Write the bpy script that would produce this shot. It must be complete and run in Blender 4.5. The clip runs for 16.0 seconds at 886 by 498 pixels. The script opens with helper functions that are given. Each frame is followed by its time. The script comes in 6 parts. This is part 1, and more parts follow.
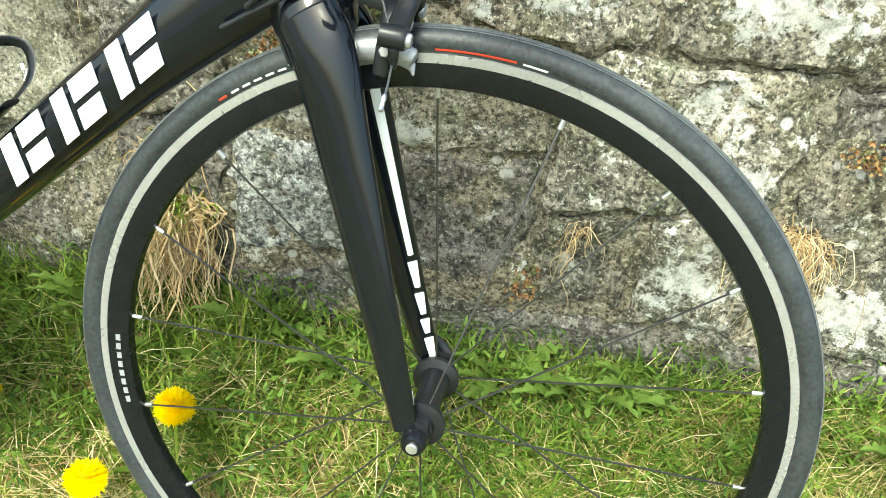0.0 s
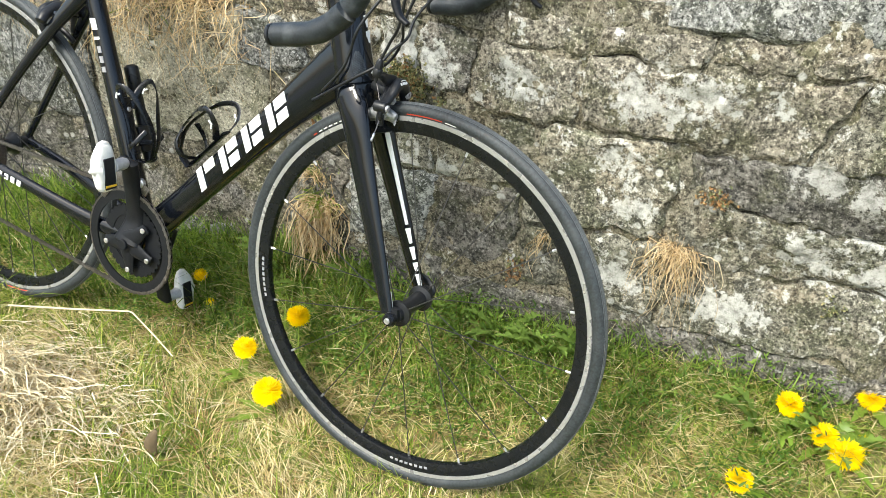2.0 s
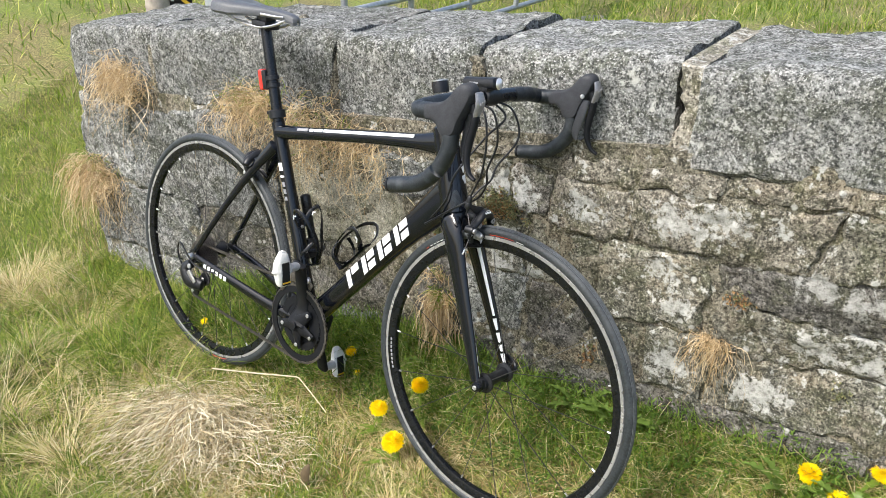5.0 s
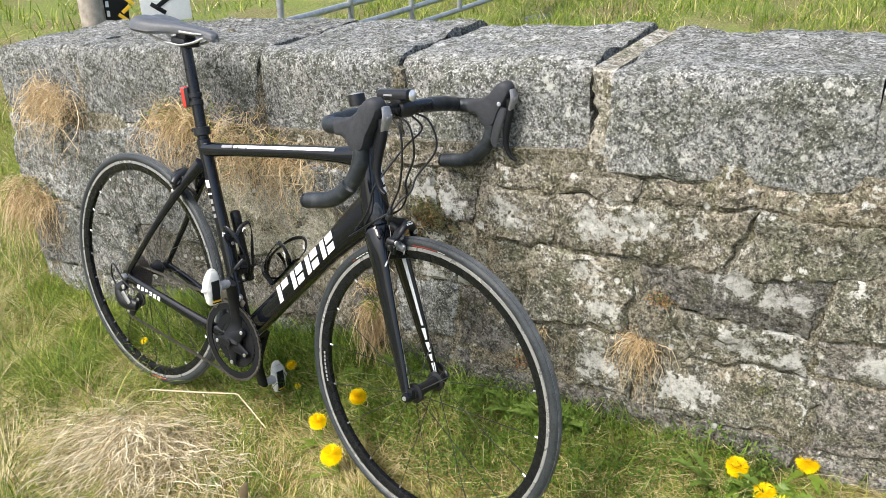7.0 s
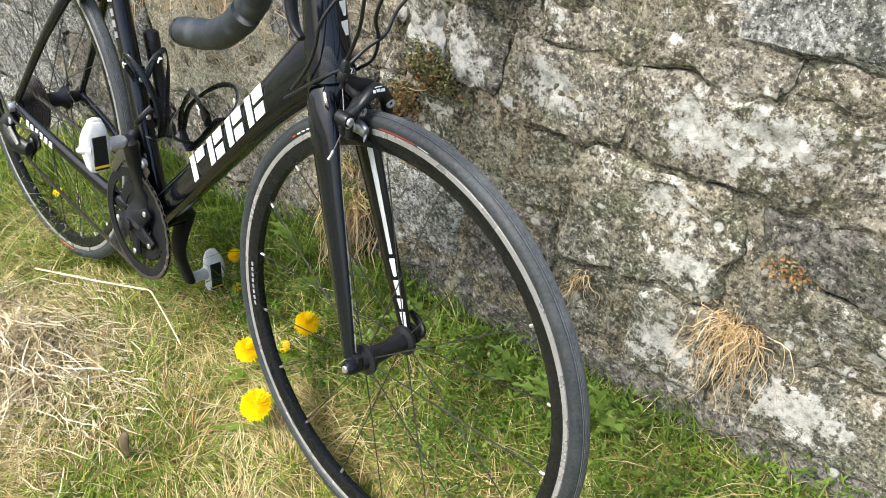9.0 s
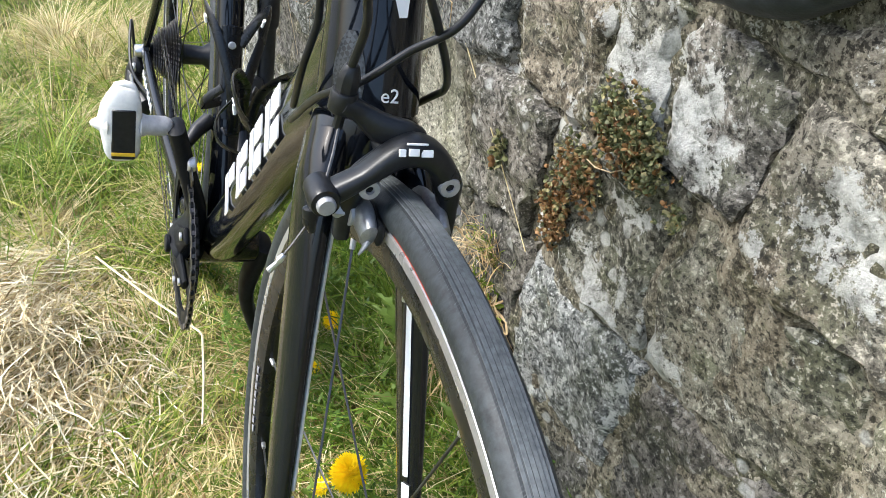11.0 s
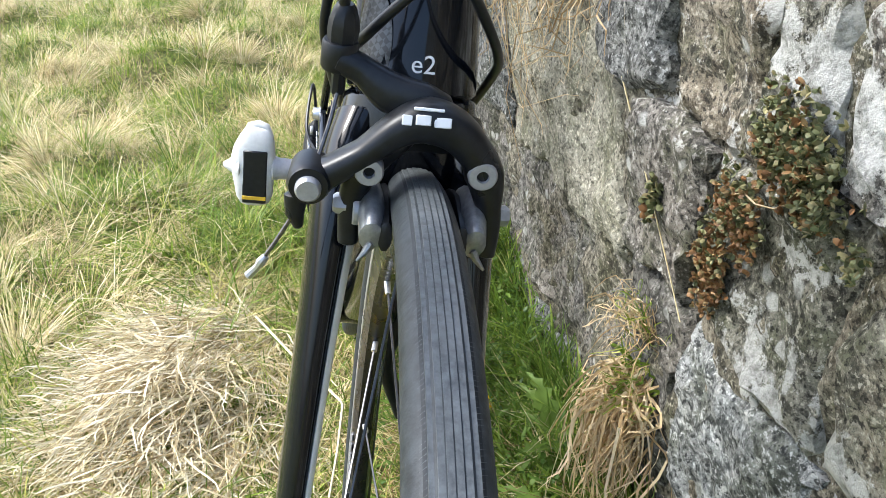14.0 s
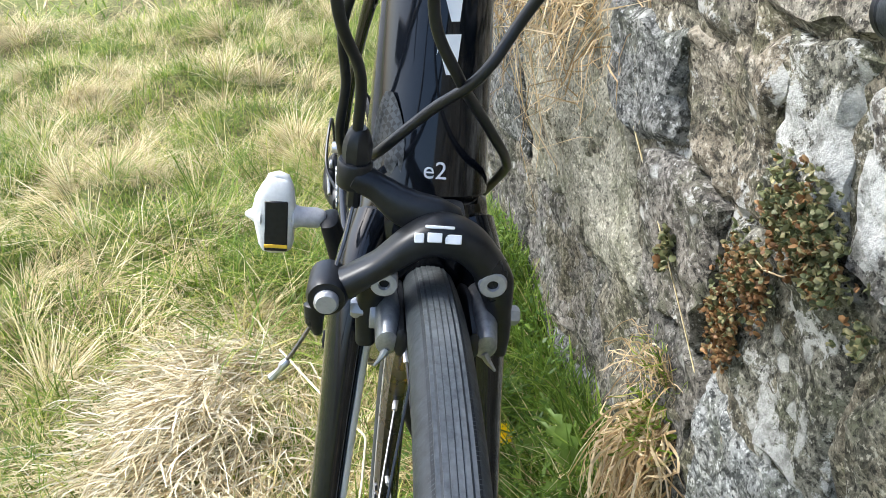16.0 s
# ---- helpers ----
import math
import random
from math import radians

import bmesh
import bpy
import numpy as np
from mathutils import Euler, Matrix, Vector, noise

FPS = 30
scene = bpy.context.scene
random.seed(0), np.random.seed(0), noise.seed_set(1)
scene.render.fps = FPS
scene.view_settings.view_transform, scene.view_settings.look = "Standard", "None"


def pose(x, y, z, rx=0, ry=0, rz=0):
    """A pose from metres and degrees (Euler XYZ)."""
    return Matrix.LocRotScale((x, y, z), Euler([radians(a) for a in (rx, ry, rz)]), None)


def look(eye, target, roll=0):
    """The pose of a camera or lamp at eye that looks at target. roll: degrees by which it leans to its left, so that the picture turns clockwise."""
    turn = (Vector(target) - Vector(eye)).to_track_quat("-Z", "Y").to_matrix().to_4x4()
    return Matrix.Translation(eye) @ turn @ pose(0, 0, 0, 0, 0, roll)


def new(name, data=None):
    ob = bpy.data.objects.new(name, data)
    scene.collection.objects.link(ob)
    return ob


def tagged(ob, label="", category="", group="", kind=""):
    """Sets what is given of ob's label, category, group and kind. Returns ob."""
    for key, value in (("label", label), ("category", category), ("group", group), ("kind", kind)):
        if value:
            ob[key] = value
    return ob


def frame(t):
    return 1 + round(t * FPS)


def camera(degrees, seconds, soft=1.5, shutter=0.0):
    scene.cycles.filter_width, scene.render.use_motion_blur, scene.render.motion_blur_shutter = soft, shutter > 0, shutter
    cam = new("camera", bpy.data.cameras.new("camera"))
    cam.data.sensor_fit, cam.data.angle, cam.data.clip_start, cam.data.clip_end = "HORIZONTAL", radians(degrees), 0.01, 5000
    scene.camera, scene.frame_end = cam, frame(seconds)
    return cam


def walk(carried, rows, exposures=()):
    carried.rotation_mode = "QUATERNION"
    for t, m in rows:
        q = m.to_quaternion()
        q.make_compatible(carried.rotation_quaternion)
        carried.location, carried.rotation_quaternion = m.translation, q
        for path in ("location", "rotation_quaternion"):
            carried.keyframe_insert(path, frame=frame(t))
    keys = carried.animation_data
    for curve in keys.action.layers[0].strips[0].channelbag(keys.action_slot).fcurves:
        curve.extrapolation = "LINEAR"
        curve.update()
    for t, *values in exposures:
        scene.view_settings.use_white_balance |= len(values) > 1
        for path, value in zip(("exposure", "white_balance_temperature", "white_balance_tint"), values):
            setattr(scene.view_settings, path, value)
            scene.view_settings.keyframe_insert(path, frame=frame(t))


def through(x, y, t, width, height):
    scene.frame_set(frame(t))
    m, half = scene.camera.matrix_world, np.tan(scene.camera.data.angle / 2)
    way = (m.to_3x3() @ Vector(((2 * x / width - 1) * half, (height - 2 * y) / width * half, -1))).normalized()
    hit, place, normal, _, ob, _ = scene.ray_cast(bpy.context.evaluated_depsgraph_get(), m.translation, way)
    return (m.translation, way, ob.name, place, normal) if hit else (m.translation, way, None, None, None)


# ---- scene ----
cam = camera(55.4, 16.0, 0.7)
PATH = [
    (0, (0.979, -0.556, 0.881), (1.047, 1.097, -0.243), 12.4),
    (0.5, (1.073, -0.679, 0.941), (1.0, 0.995, -0.152), 11.6),
    (1, (1.216, -0.815, 1.024), (0.961, 0.848, -0.057), 10.6),
    (1.5, (1.345, -0.955, 1.117), (0.909, 0.682, 0.053), 8.3),
    (2, (1.414, -1.063, 1.148), (0.881, 0.557, 0.103), 7.1),
    (2.5, (1.505, -1.053, 1.178), (0.847, 0.538, 0.161), 6.7),
    (3, (1.591, -1.086, 1.249), (0.804, 0.462, 0.256), 6.2),
    (3.5, (1.594, -1.164, 1.326), (0.754, 0.376, 0.365), 5.7),
    (3.7, (1.614, -1.207, 1.328), (0.747, 0.341, 0.405), 5.6),
    (5.8, (1.781, -1.353, 1.423), (0.807, 0.16, 0.551), -0.2),
    (6, (1.795, -1.327, 1.406), (0.84, 0.183, 0.506), -0.1),
    (6.5, (1.816, -1.288, 1.406), (0.897, 0.226, 0.477), -0.2),
    (7, (1.816, -1.285, 1.417), (0.911, 0.264, 0.532), -0.3),
    (7.4, (1.806, -1.238, 1.379), (0.954, 0.296, 0.419), 2.0),
    (7.5, (1.792, -1.214, 1.361), (0.972, 0.311, 0.359), 2.7),
    (7.9, (1.727, -1.082, 1.244), (0.994, 0.409, 0.131), 5.3),
    (8, (1.694, -1.031, 1.232), (0.977, 0.45, 0.096), 5.5),
    (8.5, (1.606, -0.83, 1.202), (0.861, 0.591, 0.009), 4.9),
    (9, (1.55, -0.649, 1.166), (0.653, 0.656, -0.056), 4.5),
    (9.2, (1.504, -0.583, 1.158), (0.559, 0.685, -0.066), 5.2),
    (11.3, (1.283, -0.05, 0.907), (-0.221, 0.6, -0.24), 4.1),
    (11.4, (1.296, -0.029, 0.907), (-0.264, 0.558, -0.199), 2.9),
    (11.5, (1.296, -0.014, 0.899), (-0.316, 0.511, -0.161), 2.0),
    (12, (1.276, -0.008, 0.818), (-0.466, 0.349, -0.098), -1.6),
    (12.5, (1.27, -0.006, 0.789), (-0.47, 0.279, -0.156), -4.0),
    (13, (1.26, 0.008, 0.798), (-0.437, 0.307, -0.217), -2.8),
    (13.5, (1.255, 0.005, 0.805), (-0.424, 0.327, -0.233), -1.3),
    (14, (1.25, 0.008, 0.815), (-0.427, 0.328, -0.226), -1.1),
    (14.5, (1.253, 0.01, 0.818), (-0.424, 0.326, -0.224), -1.1),
    (15, (1.251, 0.015, 0.824), (-0.426, 0.328, -0.219), -0.9),
    (15.5, (1.249, 0.021, 0.837), (-0.427, 0.333, -0.209), -0.8),
    (16, (1.242, 0.015, 0.861), (-0.447, 0.285, -0.175), -3.0),
]
walk(cam, [(t, look(eye, target, roll)) for t, eye, target, roll in PATH], [(0.0, 1.67, 6550, -8), (0.8, 1.59, 6600, -5), (1.5, 1.50, 6600, -1), (2.5, 1.25, 6350, 6), (3.6, 1.28, 6200, 8), (5.8, 0.94, 6500, 9), (6.6, 1.06, 6500, 9), (7.1, 1.06, 6500, 9), (7.5, 1.0, 6500, 9), (8.0, 1.21, 6500, 9), (8.5, 1.25, 6500, 9), (9.2, 1.28, 6350, 8), (11.3, 1.4, 6100, 8), (11.8, 1.29, 6250, 9), (12.2, 1.08, 6250, 10), (12.7, 1.08, 6250, 10), (13.4, 1.5, 6050, 8), (16.0, 1.5, 5950, 8)])

# ---- world and light ----
SUN_TURN, SUN_UP = 205.0, 52.0
world = bpy.data.worlds.new("world")
scene.world = world
world.use_nodes = True
wt = world.node_tree
sky = wt.nodes.new("ShaderNodeTexSky")
sky.sky_type, sky.sun_disc = "NISHITA", False
sky.sun_elevation, sky.sun_rotation = radians(SUN_UP), radians(SUN_TURN)
sky.air_density, sky.dust_density, sky.ozone_density = 1.0, 4.0, 1.0
back = wt.nodes["Background"]
wt.links.new(sky.outputs[0], back.inputs[0])
back.inputs[1].default_value = 0.15
sun = new("sun", bpy.data.lights.new("sun", "SUN"))
sun.data.energy, sun.data.angle, sun.data.color = 2.0, radians(18), (1.0, 0.97, 0.92)
sun_from = Vector((math.sin(radians(SUN_TURN)) * math.cos(radians(SUN_UP)), math.cos(radians(SUN_TURN)) * math.cos(radians(SUN_UP)), math.sin(radians(SUN_UP))))
sun.matrix_world = look(tuple(sun_from * 20), (0, 0, 0))


# ---- materials ----
def shader(name):
    m = bpy.data.materials.new(name)
    m.use_nodes = True
    return m, m.node_tree, m.node_tree.nodes["Principled BSDF"]


def node(nt, kind, **values):
    n = nt.nodes.new(kind)
    for key, value in values.items():
        n.inputs[key].default_value = value
    return n


def noise_tex(nt, scale, detail=4.0, rough=0.6, coords=None):
    n = node(nt, "ShaderNodeTexNoise", Scale=scale, Detail=detail, Roughness=rough)
    if coords is not None:
        nt.links.new(coords, n.inputs["Vector"])
    return n.outputs["Fac"]


def ramp(nt, fac, stops):
    r = nt.nodes.new("ShaderNodeValToRGB")
    while len(r.color_ramp.elements) < len(stops):
        r.color_ramp.elements.new(0.5)
    for e, (p, c) in zip(r.color_ramp.elements, stops):
        e.position, e.color = p, (*c, 1)
    nt.links.new(fac, r.inputs[0])
    return r.outputs[0]


def grey(*stops):
    return [(p, (v, v, v)) for p, v in stops]


def blend(nt, fac, a, b, kind="MIX"):
    m = nt.nodes.new("ShaderNodeMix")
    m.data_type, m.blend_type = "RGBA", kind
    for socket, value in ((m.inputs[0], fac), (m.inputs[6], a), (m.inputs[7], b)):
        if hasattr(value, "is_linked"):
            nt.links.new(value, socket)
        else:
            socket.default_value = value if isinstance(value, float) else (*value, 1)
    return m.outputs[2]


def calc(nt, kind, a, b=0.0):
    m = nt.nodes.new("ShaderNodeMath")
    m.operation = kind
    for socket, value in ((m.inputs[0], a), (m.inputs[1], b)):
        if hasattr(value, "is_linked"):
            nt.links.new(value, socket)
        else:
            socket.default_value = value
    return m.outputs[0]


def bump(nt, bsdf, height, strength, distance):
    b = node(nt, "ShaderNodeBump", Strength=strength, Distance=distance)
    nt.links.new(height, b.inputs["Height"])
    nt.links.new(b.outputs[0], bsdf.inputs["Normal"])


def plain(name, colour, rough=0.5, metal=0.0, coat=0.0, spread=0.25, scale=60.0, relief=0.0, dirt_sheen=None, spec=0.5):
    """A paint, plastic, rubber or metal with fine grain, uneven gloss and blotches of dust and painted sheen."""
    m, nt, bsdf = shader(name)
    pos = nt.nodes.new("ShaderNodeTexCoord").outputs["Object"]
    fine = noise_tex(nt, scale, 5, 0.65, pos)
    broad = noise_tex(nt, scale * 0.12, 3, 0.5, pos)
    low, high = [tuple(min(1, c * k) for c in colour) for k in (1 - spread, 1 + spread)]
    base = ramp(nt, fine, [(0.3, low), (0.7, high)])
    if dirt_sheen:
        base = blend(nt, ramp(nt, broad, grey((0.5, 0.0), (0.75, 0.5))), base, dirt_sheen)
    nt.links.new(base, bsdf.inputs["Base Color"])
    nt.links.new(ramp(nt, broad, grey((0.3, rough * 0.8), (0.7, min(1, rough * 1.25)))), bsdf.inputs["Roughness"])
    bsdf.inputs["Metallic"].default_value = metal
    bsdf.inputs["Specular IOR Level"].default_value = spec
    bsdf.inputs["Coat Weight"].default_value = coat
    bsdf.inputs["Coat Roughness"].default_value = 0.06
    if relief:
        bump(nt, bsdf, fine, 0.5, relief)
    return m


PAINT = plain("gloss_black_paint", (0.0045, 0.0058, 0.0085), 0.12, 0, 0.55, 0.3, 300, spec=0.15)
CARBON = plain("satin_black_carbon", (0.005, 0.006, 0.008), 0.26, 0, 0.15, 0.3, 400, spec=0.3)
RUBBER = plain("tyre_rubber", (0.024, 0.029, 0.032), 0.5, 0, 0, 0.6, 220, 0.0008, (0.055, 0.061, 0.064), 0.4)
# paler than the sidewall: wear, plus skylight on the tread put into its colour
TREAD = plain("worn_skylit_tread_rubber", (0.085, 0.094, 0.099), 0.55, 0, 0, 0.45, 260, 0.0006, (0.16, 0.17, 0.175), 0.4)
GROOVE = plain("tyre_groove_rubber", (0.016, 0.019, 0.022), 0.6, 0, 0, 0.4, 260, 0.0004, None, 0.3)
BLACK = plain("black_plastic", (0.011, 0.012, 0.014), 0.34, 0, 0, 0.35, 200, spec=0.35)
# grey-blue blotches: dust, with the sheen of the sky put into the colour
TAPE = plain("black_bar_tape", (0.013, 0.017, 0.021), 0.45, 0, 0, 0.5, 420, 0.0009, (0.075, 0.083, 0.09), 0.4)
HOODS = plain("grey_black_hood_rubber", (0.028, 0.030, 0.035), 0.7, 0, 0, 0.3, 500, 0.0003, None, 0.35)
BOLT = plain("brushed_bolt_steel", (0.40, 0.40, 0.41), 0.38, 0.45, 0, 0.12, 300)
MATTE = plain("matte_black_alloy", (0.009, 0.010, 0.012), 0.45, 0, 0, 0.3, 300, spec=0.15)
SPINDLE = plain("grey_spindle", (0.40, 0.40, 0.41), 0.4, 0, 0, 0.15, 200)
ALLOY = plain("silver_alloy", (0.62, 0.62, 0.64), 0.42, 1.0, 0, 0.15, 200)
TRACK = plain("machined_brake_track", (0.40, 0.40, 0.405), 0.30, 0.6, 0, 0.12, 300)
STEEL = plain("spoke_steel", (0.10, 0.10, 0.105), 0.35, 0.9, 0, 0.2, 200)
CHAINSTEEL = plain("oily_steel", (0.16, 0.15, 0.145), 0.38, 0.9, 0, 0.5, 400)
WHITE = plain("white_decal", (0.78, 0.79, 0.79), 0.35, 0, 0, 0.04, 100)
OFFWHITE = plain("scuffed_white_plastic", (0.70, 0.70, 0.67), 0.45, 0, 0, 0.12, 90, 0.0002, (0.42, 0.40, 0.36))
RED = plain("red_lens", (0.55, 0.03, 0.02), 0.15, 0, 0.6, 0.2, 200)
REDMARK = plain("red_mark", (0.55, 0.045, 0.02), 0.5, 0, 0, 0.15, 200)
YELLOWMARK = plain("yellow_mark", (0.75, 0.48, 0.03), 0.4, 0, 0, 0.1, 200)
GREYMARK = plain("grey_mark", (0.24, 0.24, 0.25), 0.5, 0, 0, 0.1, 200)
CAPGREY = plain("dull_grey_alloy", (0.24, 0.24, 0.25), 0.35, 0.5, 0, 0.15, 200)
SADDLEM = plain("dark_grey_saddle_cover", (0.075, 0.080, 0.088), 0.5, 0, 0, 0.25, 300, 0.0002)
def woven_material():
    m, nt, bsdf = shader("woven_black_film")
    pos = nt.nodes.new("ShaderNodeTexCoord").outputs["Object"]
    turn = nt.nodes.new("ShaderNodeVectorRotate")
    turn.rotation_type = "X_AXIS"
    turn.inputs["Angle"].default_value = radians(45)
    nt.links.new(pos, turn.inputs["Vector"])
    v = node(nt, "ShaderNodeTexChecker", Scale=420.0)
    nt.links.new(turn.outputs[0], v.inputs["Vector"])
    nt.links.new(ramp(nt, v.outputs["Fac"], [(0.0, (0.008, 0.010, 0.013)), (1.0, (0.040, 0.046, 0.054))]), bsdf.inputs["Base Color"])
    bsdf.inputs["Roughness"].default_value = 0.3
    bump(nt, bsdf, v.outputs["Fac"], 0.3, 0.0004)
    return m


WOVEN = woven_material()
PADDLE = plain("dark_paddle_grey", (0.035, 0.038, 0.044), 0.35, 0.2, 0, 0.2, 200)
PADGREY = plain("brushed_pad_alloy", (0.30, 0.31, 0.32), 0.38, 0.6, 0, 0.25, 260)
LENS = plain("lamp_lens", (0.7, 0.7, 0.7), 0.08, 0.6, 0.5, 0.1, 100)
GALV = plain("galvanised_steel", (0.42, 0.43, 0.44), 0.45, 0.7, 0, 0.25, 40, 0.0003)
POSTWOOD = plain("weathered_post_wood", (0.34, 0.30, 0.25), 0.85, 0, 0, 0.35, 25, 0.002)


# ---- geometry ----
def grid_faces(rows, cols, wrap=False):
    f = []
    for i in range(rows - 1):
        for j in range(cols if wrap else cols - 1):
            k = (j + 1) % cols
            f.append((i * cols + j, i * cols + k, (i + 1) * cols + k, (i + 1) * cols + j))
    return f


def join(*geos):
    verts, faces = [], []
    for v, f in geos:
        at = len(verts)
        verts += [tuple(p) for p in v]
        faces += [tuple(i + at for i in q) for q in f]
    return verts, faces


def spline(points, steps=6):
    """A smooth line through the points."""
    p = [np.array(q, float) for q in points]
    p = [2 * p[0] - p[1], *p, 2 * p[-1] - p[-2]]
    out = []
    for i in range(1, len(p) - 2):
        for s in range(steps):
            t = s / steps
            a, b, c, d = p[i - 1], p[i], p[i + 1], p[i + 2]
            out.append(0.5 * (2 * b + (c - a) * t + (2 * a - 5 * b + 4 * c - d) * t * t + (3 * b - a - 3 * c + d) * t ** 3))
    return np.array(out + [p[-2]])


def sweep(points, radii, n=12, side=(0, 1, 0), round_ends=True, square=1.0):
    """A tube along points. radii: one number, or for each point a number or (across, along side x tangent)."""
    p = np.array(points, float)
    m = len(p)
    if np.isscalar(radii):
        radii = [radii] * m
    r = np.array([(q, q) if np.isscalar(q) else q for q in radii], float)
    if len(r) != m:
        r = np.array([[np.interp(i / (m - 1), np.linspace(0, 1, len(r)), r[:, k]) for k in (0, 1)] for i in range(m)])
    tan = np.gradient(p, axis=0)
    tan /= np.linalg.norm(tan, axis=1)[:, None]
    if round_ends:
        e0, e1 = r[0].min() * 0.35, r[-1].min() * 0.35
        p = np.vstack([p[0] - tan[0] * e0, p, p[-1] + tan[-1] * e1])
        r = np.vstack([r[0] * 0.6, r, r[-1] * 0.6])
        tan = np.vstack([tan[0], tan, tan[-1]])
        m += 2
    hint = np.array(side, float)
    verts = []
    for i in range(m):
        a = hint - tan[i] * (hint @ tan[i])
        if np.linalg.norm(a) < 0.15:
            a = np.cross(tan[i], (0.3, 0.1, 1))
        a /= np.linalg.norm(a)
        b = np.cross(tan[i], a)
        hint = a if abs(a @ np.array(side)) < 0.3 else np.array(side, float)
        for k in range(n):
            c, s = math.cos(2 * math.pi * k / n), math.sin(2 * math.pi * k / n)
            c, s = math.copysign(abs(c) ** square, c), math.copysign(abs(s) ** square, s)
            verts.append(p[i] + a * c * r[i, 0] + b * s * r[i, 1])
    faces = grid_faces(m, n, True)
    faces.append(tuple(range(n - 1, -1, -1)))
    faces.append(tuple(range((m - 1) * n, m * n)))
    return verts, faces


def lathe(profile, centre, axis=(0, 1, 0), n=48, closed=False, ends=True):
    """A profile of (radius, distance along the axis) turned round it."""
    ax = np.array(axis, float)
    ax /= np.linalg.norm(ax)
    a = np.cross(ax, (0, 0, 1) if abs(ax[2]) < 0.9 else (1, 0, 0))
    a /= np.linalg.norm(a)
    b = np.cross(ax, a)
    verts = []
    prof = list(profile) + ([profile[0]] if closed else [])
    for r, h in prof:
        for k in range(n):
            t = 2 * math.pi * k / n
            verts.append(np.array(centre) + ax * h + (a * math.cos(t) + b * math.sin(t)) * r)
    faces = grid_faces(len(prof), n, True)
    if not closed and ends:
        if profile[0][0] > 1e-6:
            faces.append(tuple(range(n - 1, -1, -1)))
        if profile[-1][0] > 1e-6:
            faces.append(tuple(range((len(prof) - 1) * n, len(prof) * n)))
    return verts, faces


def rod(a, b, r, n=10):
    return sweep([a, b], r, n, side=(0.2, 0.3, 0.93), round_ends=False)


def disc(centre, axis, r, thick, n=24, edge=0.2):
    e = min(r, thick) * edge
    return lathe([(r - e, -thick / 2), (r, -thick / 2 + e), (r, thick / 2 - e), (r - e, thick / 2)], centre, axis, n)


def rounded(size, edge, m=None, segments=2):
    """A box of that size with rounded edges, at the pose m."""
    bm = bmesh.new()
    bmesh.ops.create_cube(bm, size=1)
    bmesh.ops.scale(bm, vec=size, verts=bm.verts)
    bmesh.ops.bevel(bm, geom=list(bm.edges), offset=edge, segments=segments, affect="EDGES", profile=0.6)
    m = m or Matrix.Identity(4)
    verts = [tuple(m @ v.co) for v in bm.verts]
    faces = [tuple(v.index for v in f.verts) for f in bm.faces]
    bm.free()
    return verts, faces


def slab(outline, thick, origin, right, up):
    """A flat polygon outline in (right, up) with a thickness along right x up, centred on origin."""
    o, a, b = (np.array(q, float) for q in (origin, right, up))
    c = np.cross(a, b)
    c /= np.linalg.norm(c)
    k = len(outline)
    verts = [o + a * u + b * v + c * s for s in (-thick / 2, thick / 2) for u, v in outline]
    faces = [tuple(range(k - 1, -1, -1)), tuple(range(k, 2 * k))] + [(i, (i + 1) % k, k + (i + 1) % k, k + i) for i in range(k)]
    return verts, faces


def thing_mesh(name, geo, material, smooth=True):
    me = bpy.data.meshes.new(name)
    me.from_pydata([tuple(map(float, v)) for v in geo[0]], [], geo[1])
    me.materials.append(material)
    if smooth:
        me.shade_smooth()
        me.set_sharp_from_angle(angle=radians(42))
    me.update()
    return new(name, me)


def part(name, geo, material, parent, label="", smooth=True):
    ob = thing_mesh(name, geo, material, smooth)
    ob.parent = parent
    return tagged(ob, label)


def empty(name, m, label="", category="", group="", kind=""):
    ob = new(name)
    ob.empty_display_size = 0.05
    ob.matrix_basis = m
    return tagged(ob, label, category, group, kind)


